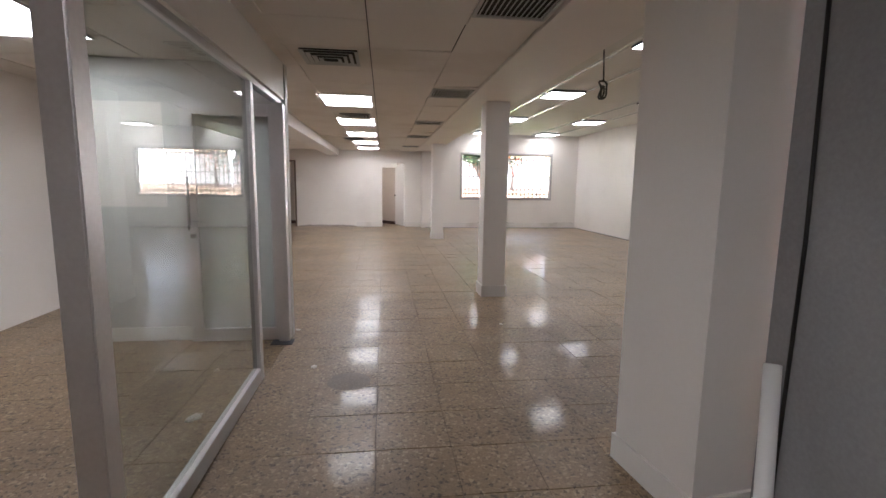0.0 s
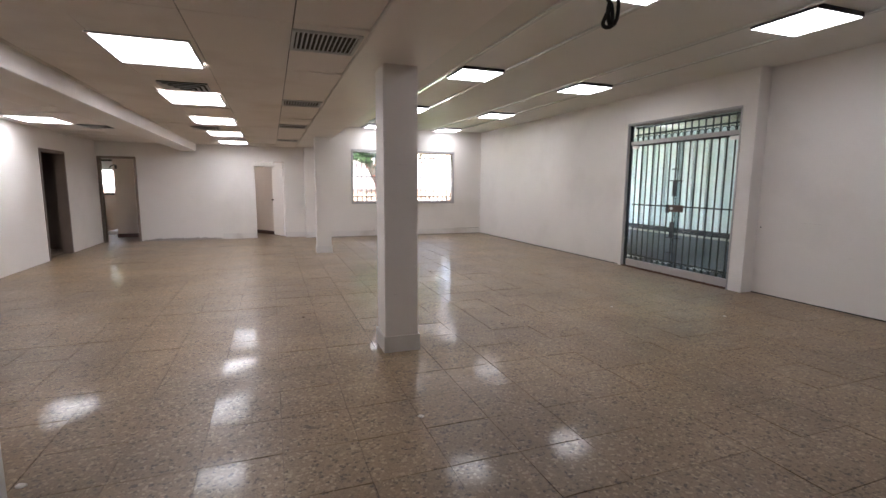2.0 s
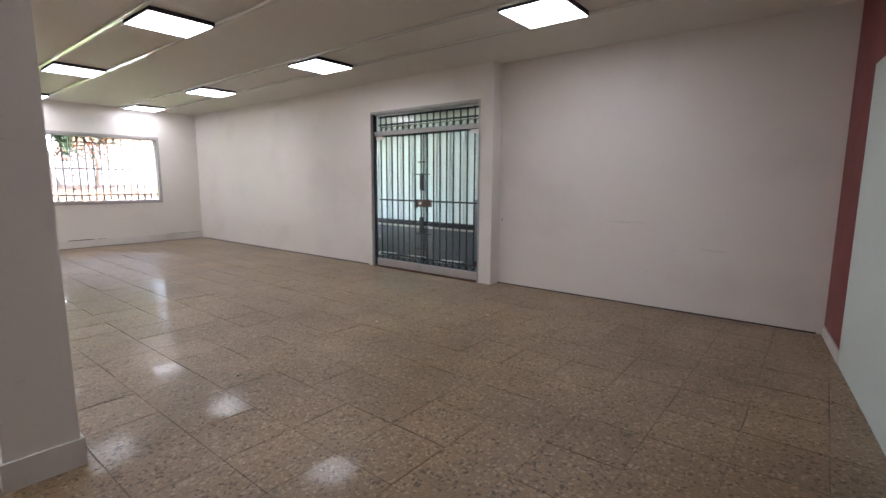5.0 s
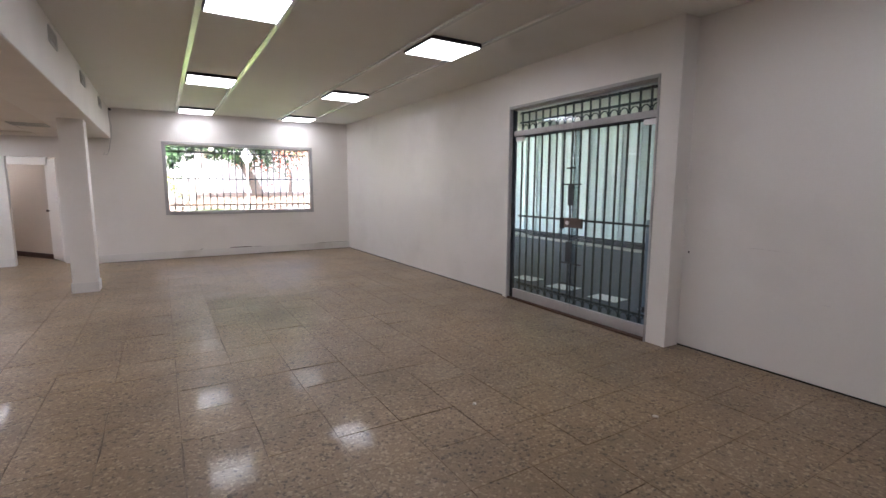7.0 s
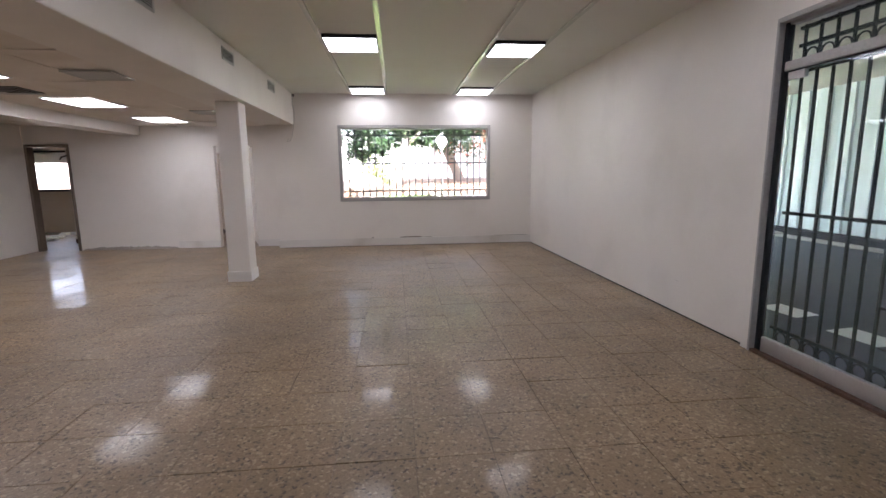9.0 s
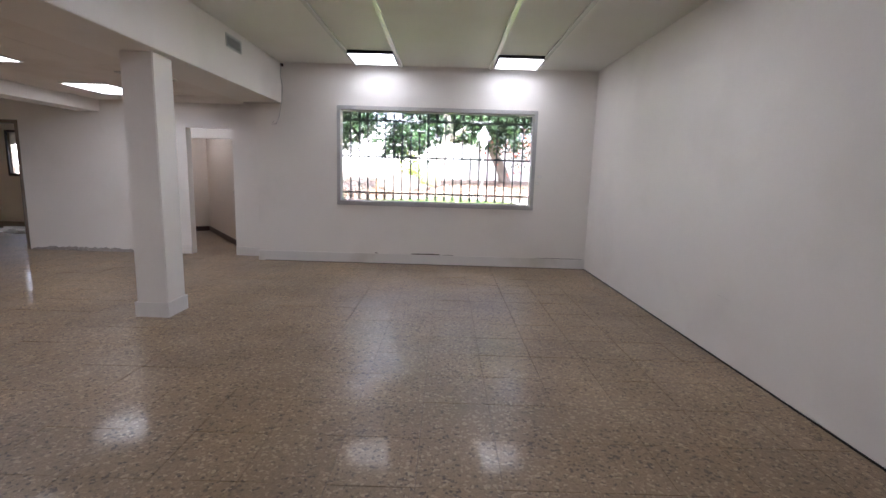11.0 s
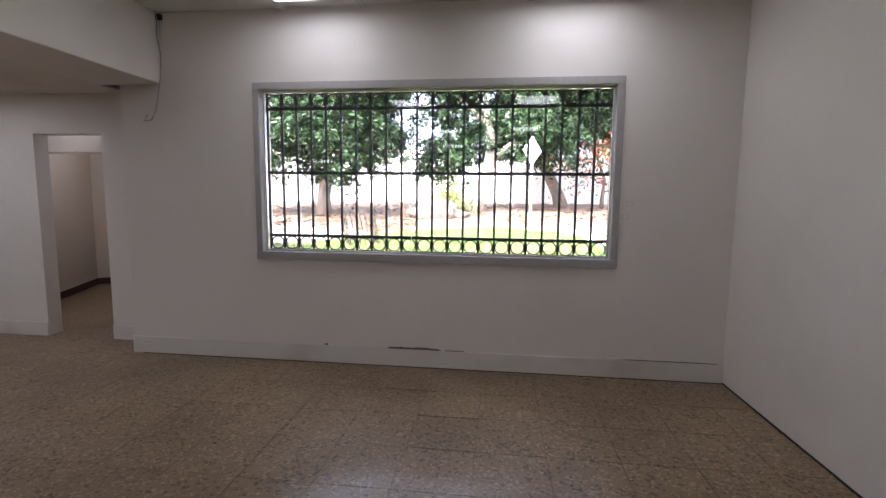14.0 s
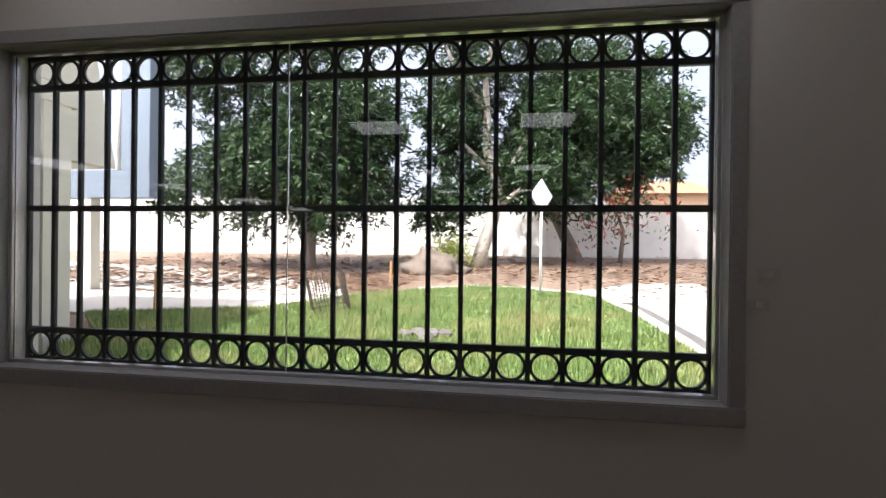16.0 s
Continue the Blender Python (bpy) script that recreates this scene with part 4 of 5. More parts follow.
tree("mango_tree", (4.77, 29.6, gz), [((-0.1, 0, -0.2), 0.34), ((0.05, 0, 0.6), 0.25), ((0.4, 0, 1.6), 0.22), ((0.55, 0, 2.6), 0.2), ((0.2, 0, 4.0), 0.16), ((0.1, 0.1, 6.5), 0.1), ((0.4, 0.2, 8.5), 0.05)],
     [[(0.45, 0, 1.9), (1.4, -0.2, 2.7), (3.0, -0.4, 3.6)], [(0.55, 0, 2.6), (1.5, 0.3, 4.4), (2.2, 0.5, 6.6)], [(0.4, 0, 3.2), (-0.8, 0.1, 4.4), (-1.8, 0.2, 5.6)], [(0.1, 0, 5.5), (-0.9, 0.1, 6.8), (-1.6, 0.2, 8.4)]],
     [((2.4, 0.5, 3.2), (2.2, 2.0, 1.5)), ((-1.3, 0.2, 2.2), (1.6, 1.3, 1.15)), ((0.5, 0.5, 3.0), (1.7, 1.3, 1.1)), ((2.9, 0.8, 5.4), (2.5, 2.2, 2.3)), ((-1.0, 0.6, 5.2), (1.7, 1.5, 2.2)), ((0.4, 0.8, 8.2), (3.6, 2.2, 2.4))],
     23, "tall mango tree with a pale forked trunk", 3000, bark=PALEBARK)
gz = ground_z(0, 32.6)
tree("mango_tree", (8.1, 32.6, gz), [((0.3, 0, -0.2), 0.36), ((0.1, 0, 0.5), 0.27), ((-0.4, 0, 1.5), 0.23), ((-0.9, 0, 2.6), 0.2)],
     [[(-0.6, 0, 1.9), (0.5, 0.2, 3.2), (2.0, 0.3, 4.6)], [(-0.9, 0, 2.5), (-1.6, 0, 4.0), (-1.4, 0.1, 6.0)]],
     [((2.3, -1.0, 4.6), (2.1, 2.0, 2.3)), ((-0.9, 0.1, 4.4), (2.3, 2.0, 2.3)), ((1.4, 0.2, 7.0), (2.8, 2.0, 2.3)), ((3.3, -0.4, 5.2), (1.3, 1.3, 2.0))],
     37, "leaning mango tree by the boundary wall", 3300)
# low bush and a few red blossoms
b = thing("bush", "small yellow-green bush at the tree's foot", "bush", at=(3.7, 29.0, ground_z(0, 29.0)))
r = np.random.RandomState(8)
n = 900
c = r.normal(size=(n, 3)) * np.array([0.45, 0.4, 0.3]) + np.array([0, 0, 0.5])
c[:, 2] = np.abs(c[:, 2])
d = r.normal(size=(n, 3)); d /= np.linalg.norm(d, axis=1)[:, None]
s = np.cross(d, r.normal(size=(n, 3))); s /= np.linalg.norm(s, axis=1)[:, None]
quads("foliage", np.stack([c, c + d * 0.08 - s * 0.03, c + d * 0.18, c + d * 0.08 + s * 0.03], 1), leaf_mat("bush_leaf", (0.12, 0.18, 0.03), (0.3, 0.32, 0.06)), b)
b = thing("flame_tree", "drooping branches with orange-red blossom", "tree", at=(9.3, 31.2, ground_z(0, 31.2)))
bm = bmesh.new()
tube(bm, [(0.6, 0.5, -0.1), (0.7, 0.4, 1.2), (0.2, 0.1, 2.4)], [0.1, 0.07, 0.04], 8)
part("trunk", bm, BARK, b, smooth=True)
n = 1100
c = r.normal(size=(n, 3)) * np.array([1.0, 0.5, 0.55]) + np.array([0, 0, 2.1])
d = r.normal(size=(n, 3)); d[:, 2] -= 0.6; d /= np.linalg.norm(d, axis=1)[:, None]
s = np.cross(d, r.normal(size=(n, 3))); s /= np.linalg.norm(s, axis=1)[:, None]
leafs = np.stack([c, c + d * 0.1 - s * 0.035, c + d * 0.22, c + d * 0.1 + s * 0.035], 1)
quads("foliage", leafs[:750], LEAF, b)
quads("blossom", leafs[750:], leaf_mat("red_blossom", (0.45, 0.05, 0.03), (0.7, 0.16, 0.07)), b, "orange-red blossom")

# road sign seen from its back
sz = ground_z(0, 23.3)
sign = thing("road_sign", "white diamond road sign on a thin post", "road sign", at=(6.45, 23.3, sz))
bm = bmesh.new()
tube(bm, [(0, 0, -0.1), (0, 0, 2.2)], 0.028, 10)
part("post", bm, SIGNWHITE, sign, smooth=True)
bm = bmesh.new()
hs, dp = 0.36, 0.012
ca, sa = math.cos(radians(42)), math.sin(radians(42))
fr = [bm.verts.new((ca * px * 0.9 + sa * o, sa * px * 0.9 - ca * o, 2.14 + pz)) for o in (-dp, dp) for px, pz in ((-hs, 0), (0, -hs), (hs, 0), (0, hs))]
bm.faces.new(fr[:4]); bm.faces.new(fr[4:][::-1])
for k in range(4):
    bm.faces.new((fr[k], fr[(k + 1) % 4], fr[4 + (k + 1) % 4], fr[4 + k]))
part("plate", bm, SIGNWHITE, sign, "plain white diamond plate")

# wire crate, stones and stakes on the lawn
cz = ground_z(0, 21.0)
crate = thing("wire_crate", "tilted rusty wire crate standing on the lawn", "crate", at=(2.7, 21.0, cz + 0.02))
crate.rotation_euler = (0.15, -0.2, 0.5)
bm = bmesh.new()
for k in range(7):
    o = -0.3 + k * 0.1
    for zz in (0.0, 0.7):
        tube(bm, [(o, -0.3, zz), (o, 0.3, zz)], 0.006, 4)
    for yy in (-0.3, 0.3):
        tube(bm, [(o, yy, 0), (o, yy, 0.7)], 0.007, 4)
        tube(bm, [(yy, o, 0), (yy, o, 0.7)], 0.007, 4)
part("side_mesh", bm, RUST, crate)
bm = bmesh.new()
for k in range(8):
    zz = k * 0.1
    for yy in (-0.3, 0.3):
        tube(bm, [(-0.3, yy, zz), (0.3, yy, zz)], 0.006, 4)
        tube(bm, [(yy, -0.3, zz), (yy, 0.3, zz)], 0.006, 4)
part("hoop", bm, RUST, crate)
rr = random.Random(5)
for k in range(7):
    bm = bmesh.new()
    bmesh.ops.create_icosphere(bm, subdivisions=2, radius=1)
    for vtx in bm.verts:
        vtx.co = Vector((vtx.co.x * 0.13, vtx.co.y * 0.1, vtx.co.z * 0.07)) * (1 + 0.4 * noise.noise(vtx.co * 1.7 + Vector((k * 3, 0, 0))))
    st = part("stone", bm, STONE)
    sx, sy = 4.68 + rr.uniform(-0.3, 0.3), 19.45 + rr.uniform(-0.18, 0.18)
    st.location = (sx, sy, ground_z(sx, sy) + 0.05)
    st.rotation_euler = (0, 0, rr.uniform(0, 3))
    tagged(st, "rough grey stone lying in the grass", "stone", "stones on the lawn")
for sx, sy, h in ((2.75, 24.9, 0.55), (-0.4, 20.6, 0.7)):
    bm = bmesh.new()
    tube(bm, [(0, 0, -0.1), (0.02, 0, h)], 0.03, 8)
    st = part("stake", bm, mat("orange_wood", (0.5, 0.28, 0.12), 0.8, vary=0.15))
    st.location = (sx, sy, ground_z(sx, sy))
    tagged(st, "short orange-brown wooden stake in the ground", "stake")

# the neighbouring wing, its canopy and the boundary wall
wing = thing("building_wing", "cream rendered wing of the building with grey roof trim", "building", at=(0, 0, 0))
boxes("wall", [(-0.1, 0.1, 18.13, 18.5, -0.15, 3.25)], CREAM, wing)
boxes("plinth", [(0.1, 0.115, 18.13, 18.5, -0.15, 0.32)], CONCRETE, wing, "stained pale plinth")
boxes("eave", [(-4.3, 0.12, 15.3, 18.6, 3.25, 3.5)], CREAM, wing, bevel=0.01)
# height added above the eave so the wing's shadow falls across the lawn
boxes("added_upper_wall", [(-4.3, 0.1, 15.3, 18.6, 3.5, 4.7)], CREAM, wing, bevel=0.01)
bm = bmesh.new()
for q in box(bm, -4.3, -0.27, 18.81, 19.6, 2.64, 4.7):
    if q.co.x > -1 and q.co.z > 4:
        q.co.x -= 0.42
part("canopy_front", bm, CREAM, wing, "cream canopy front with a raking end")
boxes("roof", [(-4.4, -0.6, 15.3, 19.7, 4.702, 4.82)], CONCRETE, wing, "flat pale roof slab on the added upper wall", bevel=0.01)
boxes("beam", [(-6.0, -2.06, 22.4, 22.7, 2.5, 3.12)], BLUEGREY, wing, bevel=0.01)
boxes("side_panel", [(-2.78, -2.07, 22.41, 22.69, 3.122, 6.2)], BLUEGREY, wing, "blue-grey sheet metal panel", bevel=0.01)
boxes("pillar", [(-3.76, -3.53, 22.42, 22.68, 0.3, 2.5)], CREAM, wing, bevel=0.01)
bm = bmesh.new()
tube(bm, [(-2.84, 22.44, 6.1), (-2.84, 22.44, 3.12)], 0.05, 8)
part("drainpipe", bm, PVC, wing, smooth=True)
structure("yard_wall", [(-25, 4.0, 35.6, 35.8, 0.9, 3.95), (4.0, 30, 35.6, 35.8, 0.9, 3.4)], YARDWALL, "long white painted boundary wall", "wall")
house = thing("neighbour_house", "pale peach house behind the boundary wall", "house", at=(14.2, 42.0, 1.0))
boxes("wall", [(-2.6, 2.6, -1.6, 1.6, 0, 3.6)], PEACH, house, bevel=0.02)
bm = bmesh.new()
for q in box(bm, -2.9, 2.9, -1.9, 1.9, 3.6, 4.5):
    if q.co.z > 4:
        q.co.x *= 0.55
        q.co.y *= 0.1
part("roof", bm, TILEROOF, house, "low tiled roof")
structure("yard_wall_side", [(-25.2, -25, 15, 35.8, -0.2, 3.9)], YARDWALL, "white painted boundary wall", "wall")

# covered drive outside the glass door
FX = 13.95                     # face of the metal wall across the drive
structure("pavement_drive", [(RX + 0.15, FX + 0.1, -6.0, 15.2, -0.3, -0.06)], PAVING, "dark grey paving of the covered drive", "pavement")
sheet = structure("sheet_wall", [(FX + 0.06, FX + 0.2, -6.2, 22.0, -0.06, 3.16)], SHEETDARK, "tall striped pale metal wall across the drive", "wall")
for k in range(46):
    py = -3.0 + k * 0.54
    boxes("panel", [(FX, FX + 0.058, py, py + 0.28, -0.05, 3.158)], SHEET, sheet)
structure("kerb_drive", [(FX - 0.3, FX - 0.02, -3.0, 20.0, -0.06, 0.09)], DARKMETAL, "dark kerb at the foot of the metal wall", "kerb", bevel=0.012)
structure("gutter_drive", [(FX - 0.7, FX - 0.305, -3.0, 20.0, -0.07, -0.045)], CONCRETE, "pale gutter strip along the dark kerb", "gutter")
# end walls are added only to keep daylight out of the drive
structure("lightblock_drive", [(9.2, FX, 20.0, 20.2, -0.2, 3.16), (RX + 0.15, FX, -6.2, -6.0, -0.2, 3.16)], CREAM, "cream end walls added to cut daylight in the drive", "wall")
# roof assumed over the drive, its unseen ends lengthened to shade it
structure("canopy_drive", [(RX + 0.1, FX + 0.2, -6.2, 16.0, 3.16, 3.26), (9.2, FX + 0.2, 16.0, 20.2, 3.16, 3.26)], CREAM, "flat roof over the drive, lengthened to keep daylight off it", "canopy")
for k, py in enumerate((9.78, 8.95, 8.11, 7.28)):
    s = boxes("floor_marking", [(-0.15, 0.15, -0.22, 0.22, 0, 0.006)], PAPER)
    s.location = (8.83, py, -0.06)
    s.rotation_euler = (0, 0, 0.12)
    tagged(s, "white square lying on the dark paving", "floor marking", "white squares on the drive")


board = thing("leaning_board", "dark blue-grey board standing outside the gate", "board", at=(7.98, 6.83, -0.06))
bm = bmesh.new()
for q in box(bm, -0.02, 0.02, -0.3, 0.1, 0.001, 1.25):
    if q.co.z > 1 and q.co.y > 0:
        q.co.z -= 0.06
soften(bm, 0.004)
part("sheet", bm, BLUEGREY, board)
boxes("batten", [(-0.045, -0.021, -0.28, 0.08, 0.2, 0.26)], DARKMETAL, board, bevel=0.003)


# ---- ceiling fittings ----
def louvre(at, w, d, slats, label, group, along="y", flip=0):
    """A ceiling grille with angled slats; it hangs just under the tiles."""
    v = thing("ceiling_vent", label, "air vent", group, at)
    bm = bmesh.new()
    f = 0.02
    for s in ((-w / 2, w / 2, -d / 2, -d / 2 + f), (-w / 2, w / 2, d / 2 - f, d / 2), (-w / 2, -w / 2 + f, -d / 2 + f, d / 2 - f), (w / 2 - f, w / 2, -d / 2 + f, d / 2 - f)):
        box(bm, *s, -0.014, 0)
    part("frame", bm, VENT, v)
    bm = bmesh.new()
    # solid plate whose black colour stands for the duct's shade
    box(bm, -w / 2 + f, w / 2 - f, -d / 2 + f, d / 2 - f, -0.002, 0)
    part("backing", bm, SHADEBLACK, v, "near-black plate for the shade inside the duct")
    for k in range(slats):
        o = -w / 2 + f + (k + 0.5) * (w - 2 * f) / slats
        bm = bmesh.new()
        vs = box(bm, o - 0.0045, o + 0.0045, -d / 2 + f, d / 2 - f, -0.012, -0.003)
        for q in vs[4:]:
            q.co.x += 0.006
        part("slat", bm, VENT, v)
    return v


for vy in (2.62, 5.26, 7.84, 10.25, 12.95):
    louvre((1.95, vy, TC), 0.44, 0.46 if vy < 6 else 0.4, 13, "rectangular slatted air grille in the tiled ceiling", "air grilles in the ceiling")


def diffuser(at):
    """A four-way air diffuser of nested square cones."""
    v = thing("air_diffuser", "square stepped air diffuser, one side sagging", "air vent", "square diffusers", at)
    for k, h in enumerate((0.22, 0.175, 0.13, 0.085)):
        bm = bmesh.new()
        z = -0.004 - 0.007 * k
        o = [bm.verts.new((sx * h, sy * h, z - 0.012)) for sx, sy in ((-1, -1), (1, -1), (1, 1), (-1, 1))]
        i = [bm.verts.new((sx * (h - 0.03), sy * (h - 0.03), z)) for sx, sy in ((-1, -1), (1, -1), (1, 1), (-1, 1))]
        t = [bm.verts.new((sx * h, sy * h, z - 0.009)) for sx, sy in ((-1, -1), (1, -1), (1, 1), (-1, 1))]
        for j in range(4):
            n = (j + 1) % 4
            bm.faces.new((o[j], o[n], i[n], i[j]))
            bm.faces.new((t[j], t[n], o[n], o[j]))
        part("cone_ring", bm, VENT, v)
    bm = bmesh.new()
    box(bm, -0.215, 0.215, -0.215, 0.215, -0.003, 0)
    part("backing", bm, SHADEBLACK, v)
    return v


for at in ((0.81, 3.94, TC), (0.81, 7.26, TC), (-1.2, 11.6, TC), (0.55, 11.1, TC)):
    diffuser(at)

# small grilles on the beam's flank
for vy in (9.38, 11.28, 13.22):
    v = thing("wall_vent", "small dark slatted vent high on the beam", "air vent", "vents on the beam", (2.8, vy, 2.79))
    boxes("frame", [(0, 0.012, -0.19, 0.19, 0.055, 0.07), (0, 0.012, -0.19, 0.19, -0.07, -0.055), (0, 0.012, -0.19, -0.175, -0.055, 0.055), (0, 0.012, 0.175, 0.19, -0.055, 0.055)], VENT, v)
    boxes("backing", [(0, 0.003, -0.175, 0.175, -0.055, 0.055)], SHADEBLACK, v)
    for k in range(6):
        z = -0.046 + k * 0.0184
        boxes("slat", [(0.004, 0.01, -0.175, 0.175, z - 0.003, z + 0.003)], VENT, v)

# hanging cable ends
cable = thing("hanging_cable", "black cable with a knotted end hanging from the beam", "cable", at=(2.83, 3.43, 0))
bm = bmesh.new()
tube(bm, [(-0.02, 0, HC - 0.002), (-0.01, 0, 2.6), (0, 0.01, 2.36), (0.005, 0, 2.16)], 0.006, 6)
part("cord", bm, BLACK, cable, smooth=True)
bm = bmesh.new()
loop = [(0.03 * math.sin(a) + 0.01 * math.sin(3 * a), 0.02 * math.cos(2 * a), 2.1 + 0.065 * math.cos(a)) for a in (k * 2 * math.pi / 20 for k in range(21))]
tube(bm, loop, 0.008, 6)
loop = [(0.02 * math.sin(a + 1), 0.025 * math.cos(a), 2.08 + 0.05 * math.cos(a)) for a in (k * 2 * math.pi / 16 for k in range(17))]
tube(bm, loop, 0.008, 6)
part("knot", bm, BLACK, cable, smooth=True)
cable = thing("wall_cable", "thin grey cable dangling from the beam's corner", "cable", at=(0, WY - 0.03, 0))
bm = bmesh.new()
tube(bm, [(2.815, 0, HC - 0.03), (2.8, 0, 2.75), (2.83, 0, 2.6), (2.815, 0, 2.4), (2.77, -0.01, 2.15), (2.73, -0.02, 2.06), (2.66, -0.02, 2.05), (2.7, -0.03, 2.1)], 0.005, 6)
part("cord", bm, ALUPAINT, cable, smooth=True)
boxes("outlet_box", [(2.79, 2.84, 0.0, 0.03, HC - 0.06, HC - 0.02)], BLACK, cable)

# switches
for sx, sy, zz in ((6.67, WY, 1.40), (6.64, WY, 1.30)):
    sw = thing("wall_switch", "flat white switch plate on the wall", "switch", "switches by the window", (sx, sy, zz))
    boxes("plate", [(-0.035, 0.035, -0.008, 0, -0.022, 0.022)], OLDWHITE, sw, bevel=0.003)
    boxes("rocker", [(-0.01, 0.01, -0.012, -0.008, -0.01, 0.01)], PVC, sw)

# leaning pipe by the entrance
pipe = thing("plastic_pipe", "white plastic pipe leaning in the corner", "pipe", at=(2.66, 1.45, 0))
bm = bmesh.new()
tube(bm, [(-0.2, -0.2, 0.0), (0.0, 0.05, 0.74)], 0.03, 16)
part("tube", bm, PVC, pipe, smooth=True)
bm = bmesh.new()
tube(bm, [(-0.129, -0.111, 0.264), (-0.119, -0.099, 0.30)], 0.034, 16)
part("socket", bm, PVC, pipe, smooth=True)
# thin black rod added as the dark gap along the board's edge
bm = bmesh.new()
tube(bm, [(2.737, 1.52, 0.0), (2.735, 1.5, 1.2), (2.736, 1.53, 2.36)], 0.008, 6)
tagged(part("board_seam", bm, BLACK, smooth=True), "black rod standing for the dark gap at the grey board's edge", "cable")

# crumbled plaster along the foot of the walls
def crumble(name, spans, label, seed, material=RUBBLE):
    r = random.Random(seed)
    bm = bmesh.new()
    for x0, x1, y, z0, z1, depth in spans:
        n = max(6, int((x1 - x0) / 0.03))
        up, dn = [], []
        for k in range(n + 1):
            x = x0 + (x1 - x0) * k / n
            e = math.sin(math.pi * k / n) ** 0.3
            up.append((bm.verts.new((x, y, z0 + (z1 - z0) * e * r.uniform(0.55, 1.0) + 0.001)), bm.verts.new((x, y - depth * e * r.uniform(0.4, 1), z0 + 0.3 * (z1 - z0) * e * r.uniform(0.5, 1)))))
            dn.append((bm.verts.new((x, y, z0)), bm.verts.new((x, y - depth * e * r.uniform(0.7, 1.1) - 0.001, z0))))
        for k in range(n):
            bm.faces.new((up[k][0], up[k + 1][0], up[k + 1][1], up[k][1]))
            bm.faces.new((up[k][1], up[k + 1][1], dn[k + 1][1], dn[k][1]))
    return tagged(part(name, bm, material), label, "damaged plaster", kind="structure")


crumble("damage_northwest", [(-1.42, 0.36, NY - 0.002, 0.0, 0.075, 0.03)], "crumbled plaster where the skirting is missing", 1)
crumble("damage_north", [(4.75, 5.22, WY - 0.0165, 0.157, 0.178, 0.004), (4.2, 4.24, WY - 0.0165, 0.16, 0.175, 0.003), (5.24, 5.42, WY - 0.0165, 0.157, 0.167, 0.003), (6.66, 7.4, WY - 0.0165, 0.157, 0.164, 0.003)], "dark flaking crack above the skirting", 2, CRACK)

# scuffs and holes on the paint
def scuffs(name, marks, label, axis, seed):
    r = random.Random(seed)
    bm = bmesh.new()
    for u, z, w, h, at in marks:
        top, bot = [], []
        for k in range(7):
            o = u + w * (k / 6 - 0.5)
            e = h * (0.25 + 0.75 * math.sin(math.pi * k / 6)) * r.uniform(0.5, 1)
            c = z + r.uniform(-0.3, 0.3) * h
            put = (lambda zz: bm.verts.new((at, o, zz))) if axis == "x" else (lambda zz: bm.verts.new((o, at, zz)))
            top.append(put(c + e / 2)); bot.append(put(c - e / 2))
        for k in range(6):
            bm.faces.new((bot[k], bot[k + 1], top[k + 1], top[k]))
    return tagged(part(name, bm, SCUFF), label, "scuff", kind="structure")


SCUFF = mat("scuffed_paint", (0.7, 0.66, 0.615), 0.7, vary=0.2, scale=14)
scuffs("scuffs_east", [(5.2, 0.62, 0.06, 0.012, RX - 0.002), (4.6, 0.95, 0.5, 0.02, RX - 0.002), (4.35, 0.4, 0.05, 0.01, RX - 0.002), (5.6, 0.98, 0.35, 0.012, RX - 0.002), (4.08, 0.676, 0.04, 0.014, RX - 0.002), (3.7, 0.7, 0.25, 0.015, RX - 0.002), (11.2, 0.5, 0.2, 0.01, EX - 0.034), (9.7, 0.33, 0.12, 0.012, EX - 0.0155)], "faint scuffs and holes in the white paint", "x", 3)
scuffs("scuffs_column", [(2.57, 1.58, 0.09, 0.012, 5.765 - 0.152), (2.52, 0.5, 0.04, 0.01, 5.765 - 0.152)], "small scratch across the white column", "y", 4)

bm = bmesh.new()
tube(bm, [(RX - 0.0015, 6.27, 0.89), (RX + 0.004, 6.27, 0.89)], 0.009, 10)
tagged(part("wall_hole", bm, BLACK), "small dark screw hole in the white wall", "wall hole", kind="structure")

# round filled patch in the floor
bm = bmesh.new()
bmesh.ops.create_circle(bm, cap_ends=True, segments=28, radius=0.15)
patch = part("floor_patch", bm, mat("brown_cement", (0.16, 0.118, 0.08), 0.55, vary=0.25, scale=12, bump=0.3))
patch.location = (0.97, 3.2, 0.0022)
tagged(patch, "round brown cement patch in the floor", "floor patch", kind="structure")

# loose bits of plaster and dirt on the tiles
CHALK = mat("plaster_chip", (0.66, 0.62, 0.55), 0.9, vary=0.15, scale=30, bump=0.4)
r = random.Random(17)
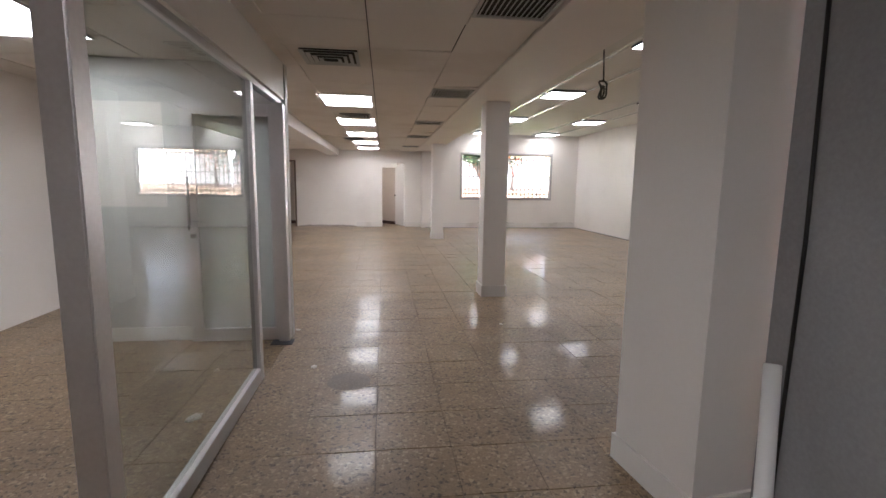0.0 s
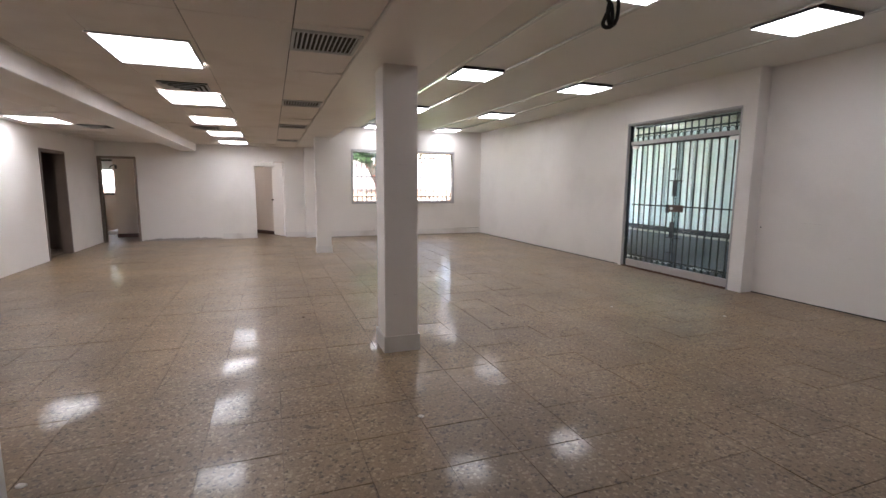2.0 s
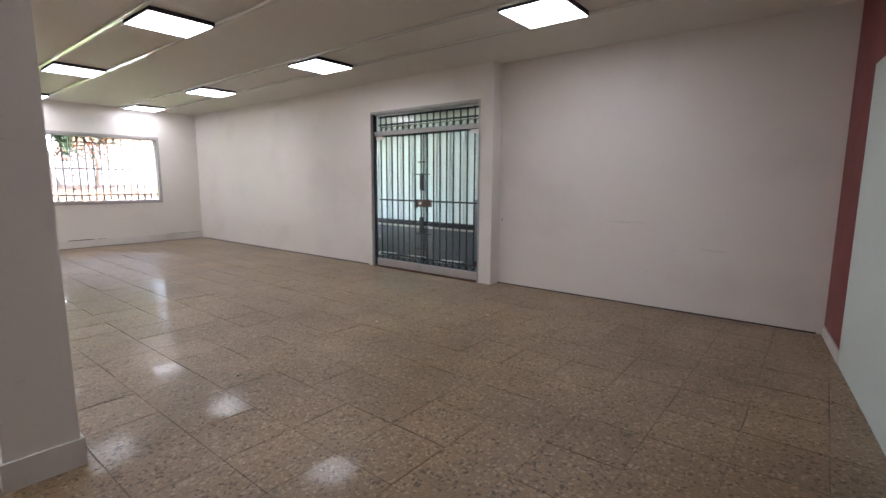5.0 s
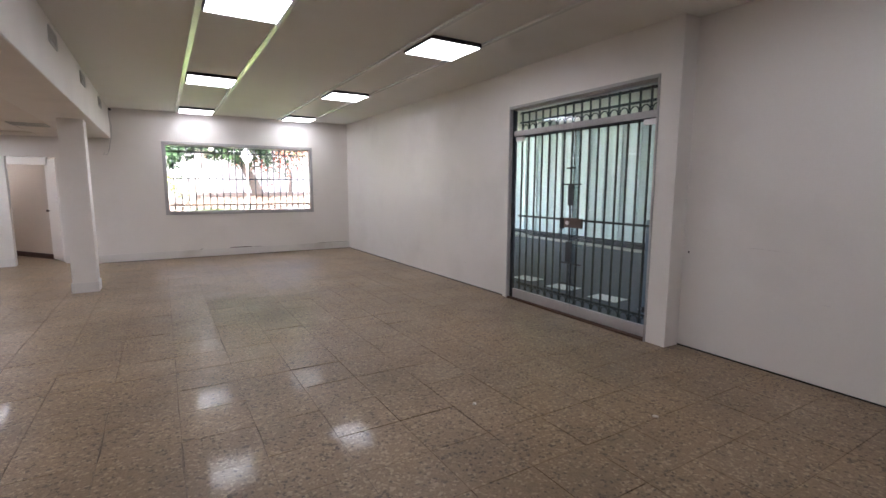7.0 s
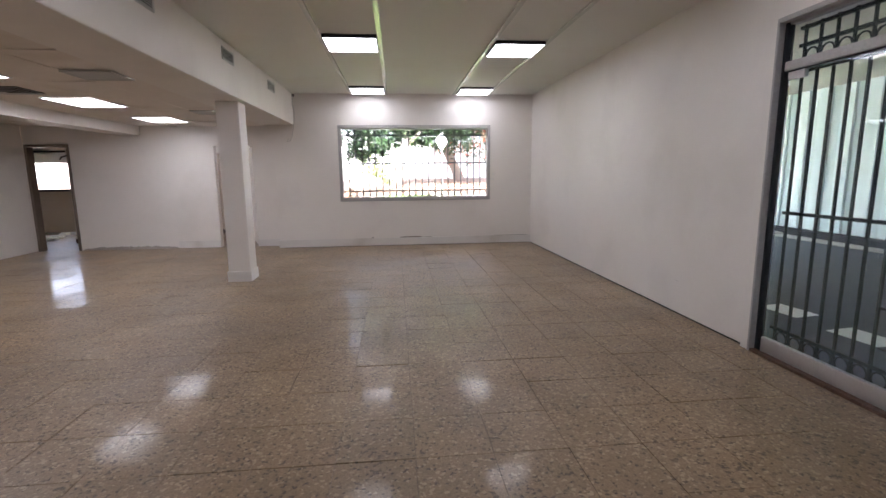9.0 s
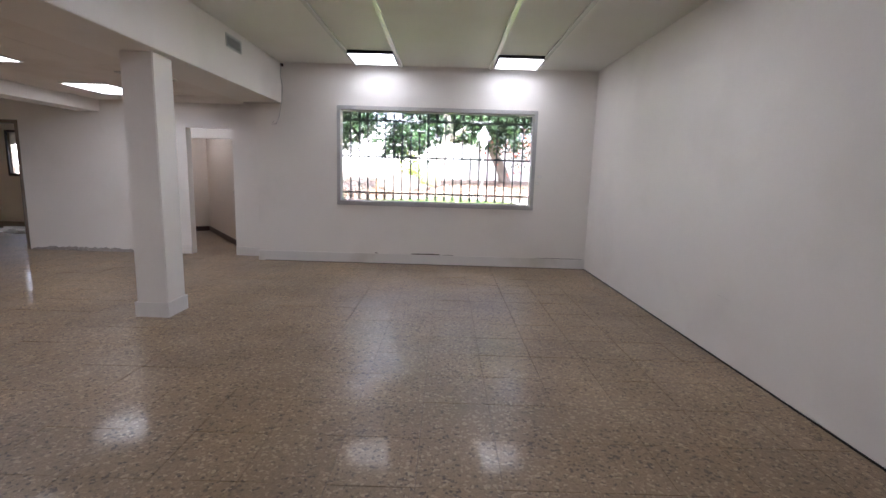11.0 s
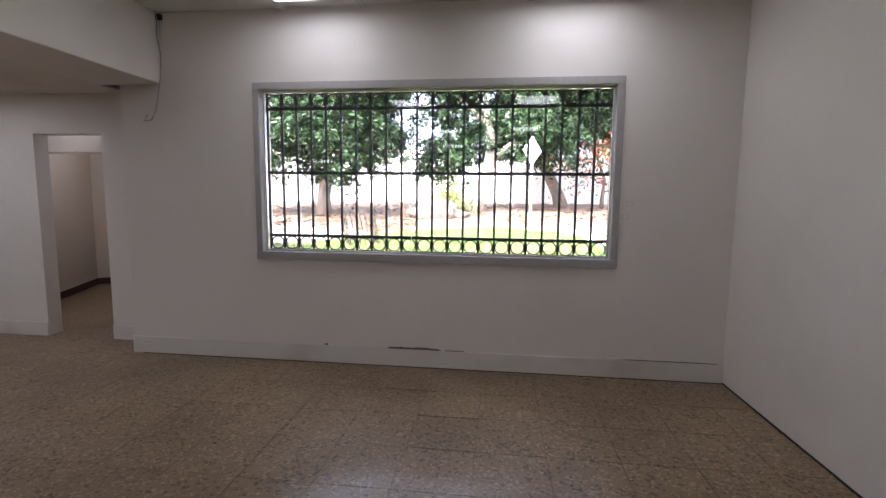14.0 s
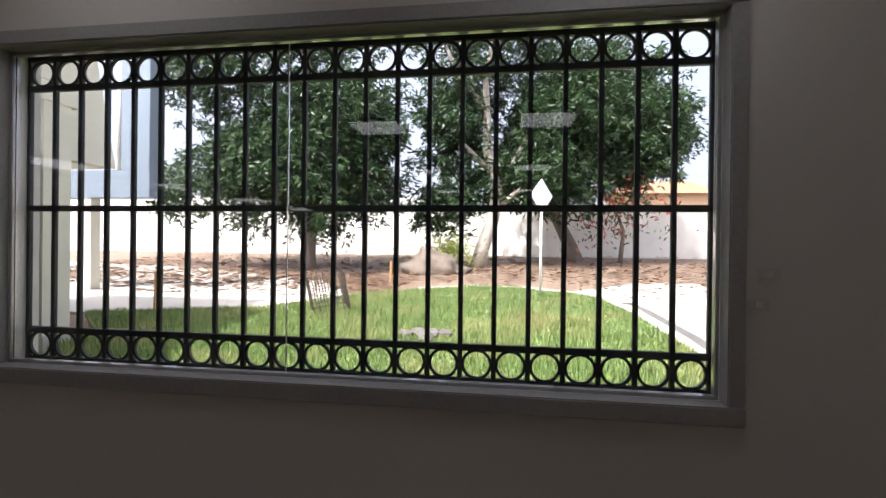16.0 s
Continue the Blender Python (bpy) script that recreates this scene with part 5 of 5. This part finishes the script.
for x, y, size, pale in ((0.69, 3.48, 0.03, True), (2.38, 4.45, 0.02, True), (0.41, 4.42, 0.025, True), (5.31, 6.26, 0.018, True), (6.22, 5.52, 0.02, True), (1.84, 6.95, 0.018, False), (3.75, 6.05, 0.016, False), (4.06, 13.39, 0.012, False), (6.9, 12.37, 0.014, False), (0.1, 2.75, 0.05, True)):
    bm = bmesh.new()
    bmesh.ops.create_icosphere(bm, subdivisions=2, radius=1)
    for vtx in bm.verts:
        k = 1 + 0.5 * noise.noise(vtx.co * 1.6 + Vector((x, y, 0)))
        vtx.co = Vector((vtx.co.x * size * k, vtx.co.y * size * 0.7 * k, vtx.co.z * size * 0.3 * k))
    chip = part("plaster_chip" if pale else "dirt_crumb", bm, CHALK if pale else CRACK)
    chip.location = (x, y, size * 0.2)
    chip.rotation_euler = (0, 0, r.uniform(0, 3))
    tagged(chip, "small pale plaster chip lying on the tiles" if pale else "small dark crumb of dirt on the tiles", "debris", "bits on the floor")

# debris in the back room
r = random.Random(6)
bm = bmesh.new()
for k in range(26):
    x, y, s = r.uniform(-4.6, -1.6), r.uniform(16.6, 18.3), r.uniform(0.05, 0.22)
    vs = box(bm, x - s, x + s, y - s * 0.6, y + s * 0.6, -0.004, 0.02 + s * 0.3)
    for q in vs:
        q.co += Vector((r.uniform(-0.5, 0.5), r.uniform(-0.5, 0.5), r.uniform(-0.1, 0.1))) * s * 0.6
tagged(part("debris_heap", bm, PAPER), "pale torn boards and rubble on the floor", "debris", kind="stuff")

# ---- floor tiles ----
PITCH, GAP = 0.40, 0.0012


def tile_verts(x0, x1, y0, y1, tilt=(0, 0, 0, 0)):
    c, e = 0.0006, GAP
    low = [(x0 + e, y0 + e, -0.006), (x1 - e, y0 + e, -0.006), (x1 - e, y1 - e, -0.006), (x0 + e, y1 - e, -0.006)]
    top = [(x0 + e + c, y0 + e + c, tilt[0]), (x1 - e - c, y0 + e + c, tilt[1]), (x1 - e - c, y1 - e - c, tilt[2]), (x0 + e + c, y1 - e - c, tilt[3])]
    return low + top


TILE_FACES = [(4, 5, 6, 7), (0, 1, 5, 4), (1, 2, 6, 5), (2, 3, 7, 6), (3, 0, 4, 7)]


def chipped_tile(seed, wear):
    """A tile whose arrises are worn back unevenly; wear: how far, in metres, on each of its four sides."""
    r = random.Random(seed)
    h, n = PITCH / 2, 4
    corners = ((-h, -h), (h, -h), (h, h), (-h, h))
    top = []
    for k in range(4):
        (ax, ay), (bx, by) = corners[k], corners[(k + 1) % 4]
        for j in range(n):
            f = j / n
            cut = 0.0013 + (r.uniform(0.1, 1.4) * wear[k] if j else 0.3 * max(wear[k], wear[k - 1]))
            px, py = ax + (bx - ax) * f, ay + (by - ay) * f
            top.append((max(-h + cut, min(h - cut, px)), max(-h + cut, min(h - cut, py))))
    m = len(top)
    verts = [(px, py, 0.0) for px, py in top] + [(px * 1.002, py * 1.002, -0.006) for px, py in top]
    faces = [tuple(range(m))] + [(k, k + m, (k + 1) % m + m, (k + 1) % m) for k in range(m)]
    me = bpy.data.meshes.new("tile")
    me.from_pydata(verts, [], faces)
    me.materials.append(TERRAZZO)
    return me


tile_meshes = [chipped_tile(k, w) for k, w in enumerate(((0, 0, 0, 0), (0, 0.001, 0, 0), (0.004, 0, 0.001, 0), (0.001, 0.006, 0, 0), (0, 0, 0.005, 0.002), (0.007, 0.001, 0, 0.003), (0, 0, 0, 0.001), (0, 0, 0.001, 0)))]
floor = bpy.data.objects["floor"]
r = random.Random(21)
vs, fs = [], []
ix = 0
x = 1.17 - PITCH * 9
while x < RX + 0.1:
    y = 3.906 - PITCH * 15
    while y < NY + 0.1:
        x0, x1, y0, y1 = max(x, LX - 0.1), min(x + PITCH, RX + 0.1), max(y, -1.8), min(y + PITCH, NY + 0.14)
        if x1 - x0 > 0.03 and y1 - y0 > 0.03:
            full = x1 - x0 > PITCH - 0.001 and y1 - y0 > PITCH - 0.001
            if full and 0.7 < x < 5.7 and 0.6 < y < 9.3:
                t = new("tile", r.choice(tile_meshes))
                t.parent = floor
                t.location = (x + PITCH / 2 + r.uniform(-0.0008, 0.0008), y + PITCH / 2 + r.uniform(-0.0008, 0.0008), r.uniform(-0.0008, 0.0006))
                t.rotation_euler = (r.gauss(0, 0.0028), r.gauss(0, 0.0028), r.gauss(0, 0.002) + r.choice((0, 1, 2, 3)) * math.pi / 2)
            else:
                n = len(vs)
                vs += tile_verts(x0, x1, y0, y1, [r.gauss(0, 0.0008) for _ in range(4)])
                fs += [tuple(n + q for q in f) for f in TILE_FACES]
        y += PITCH
    x += PITCH
rest = bpy.data.meshes.new("far_tiles")
rest.from_pydata(vs, [], fs)
rest.materials.append(TERRAZZO)
far = new("far_tiles", rest)
far.parent = floor
tagged(far, "terrazzo tiles of the rest of the floor", kind="stuff")
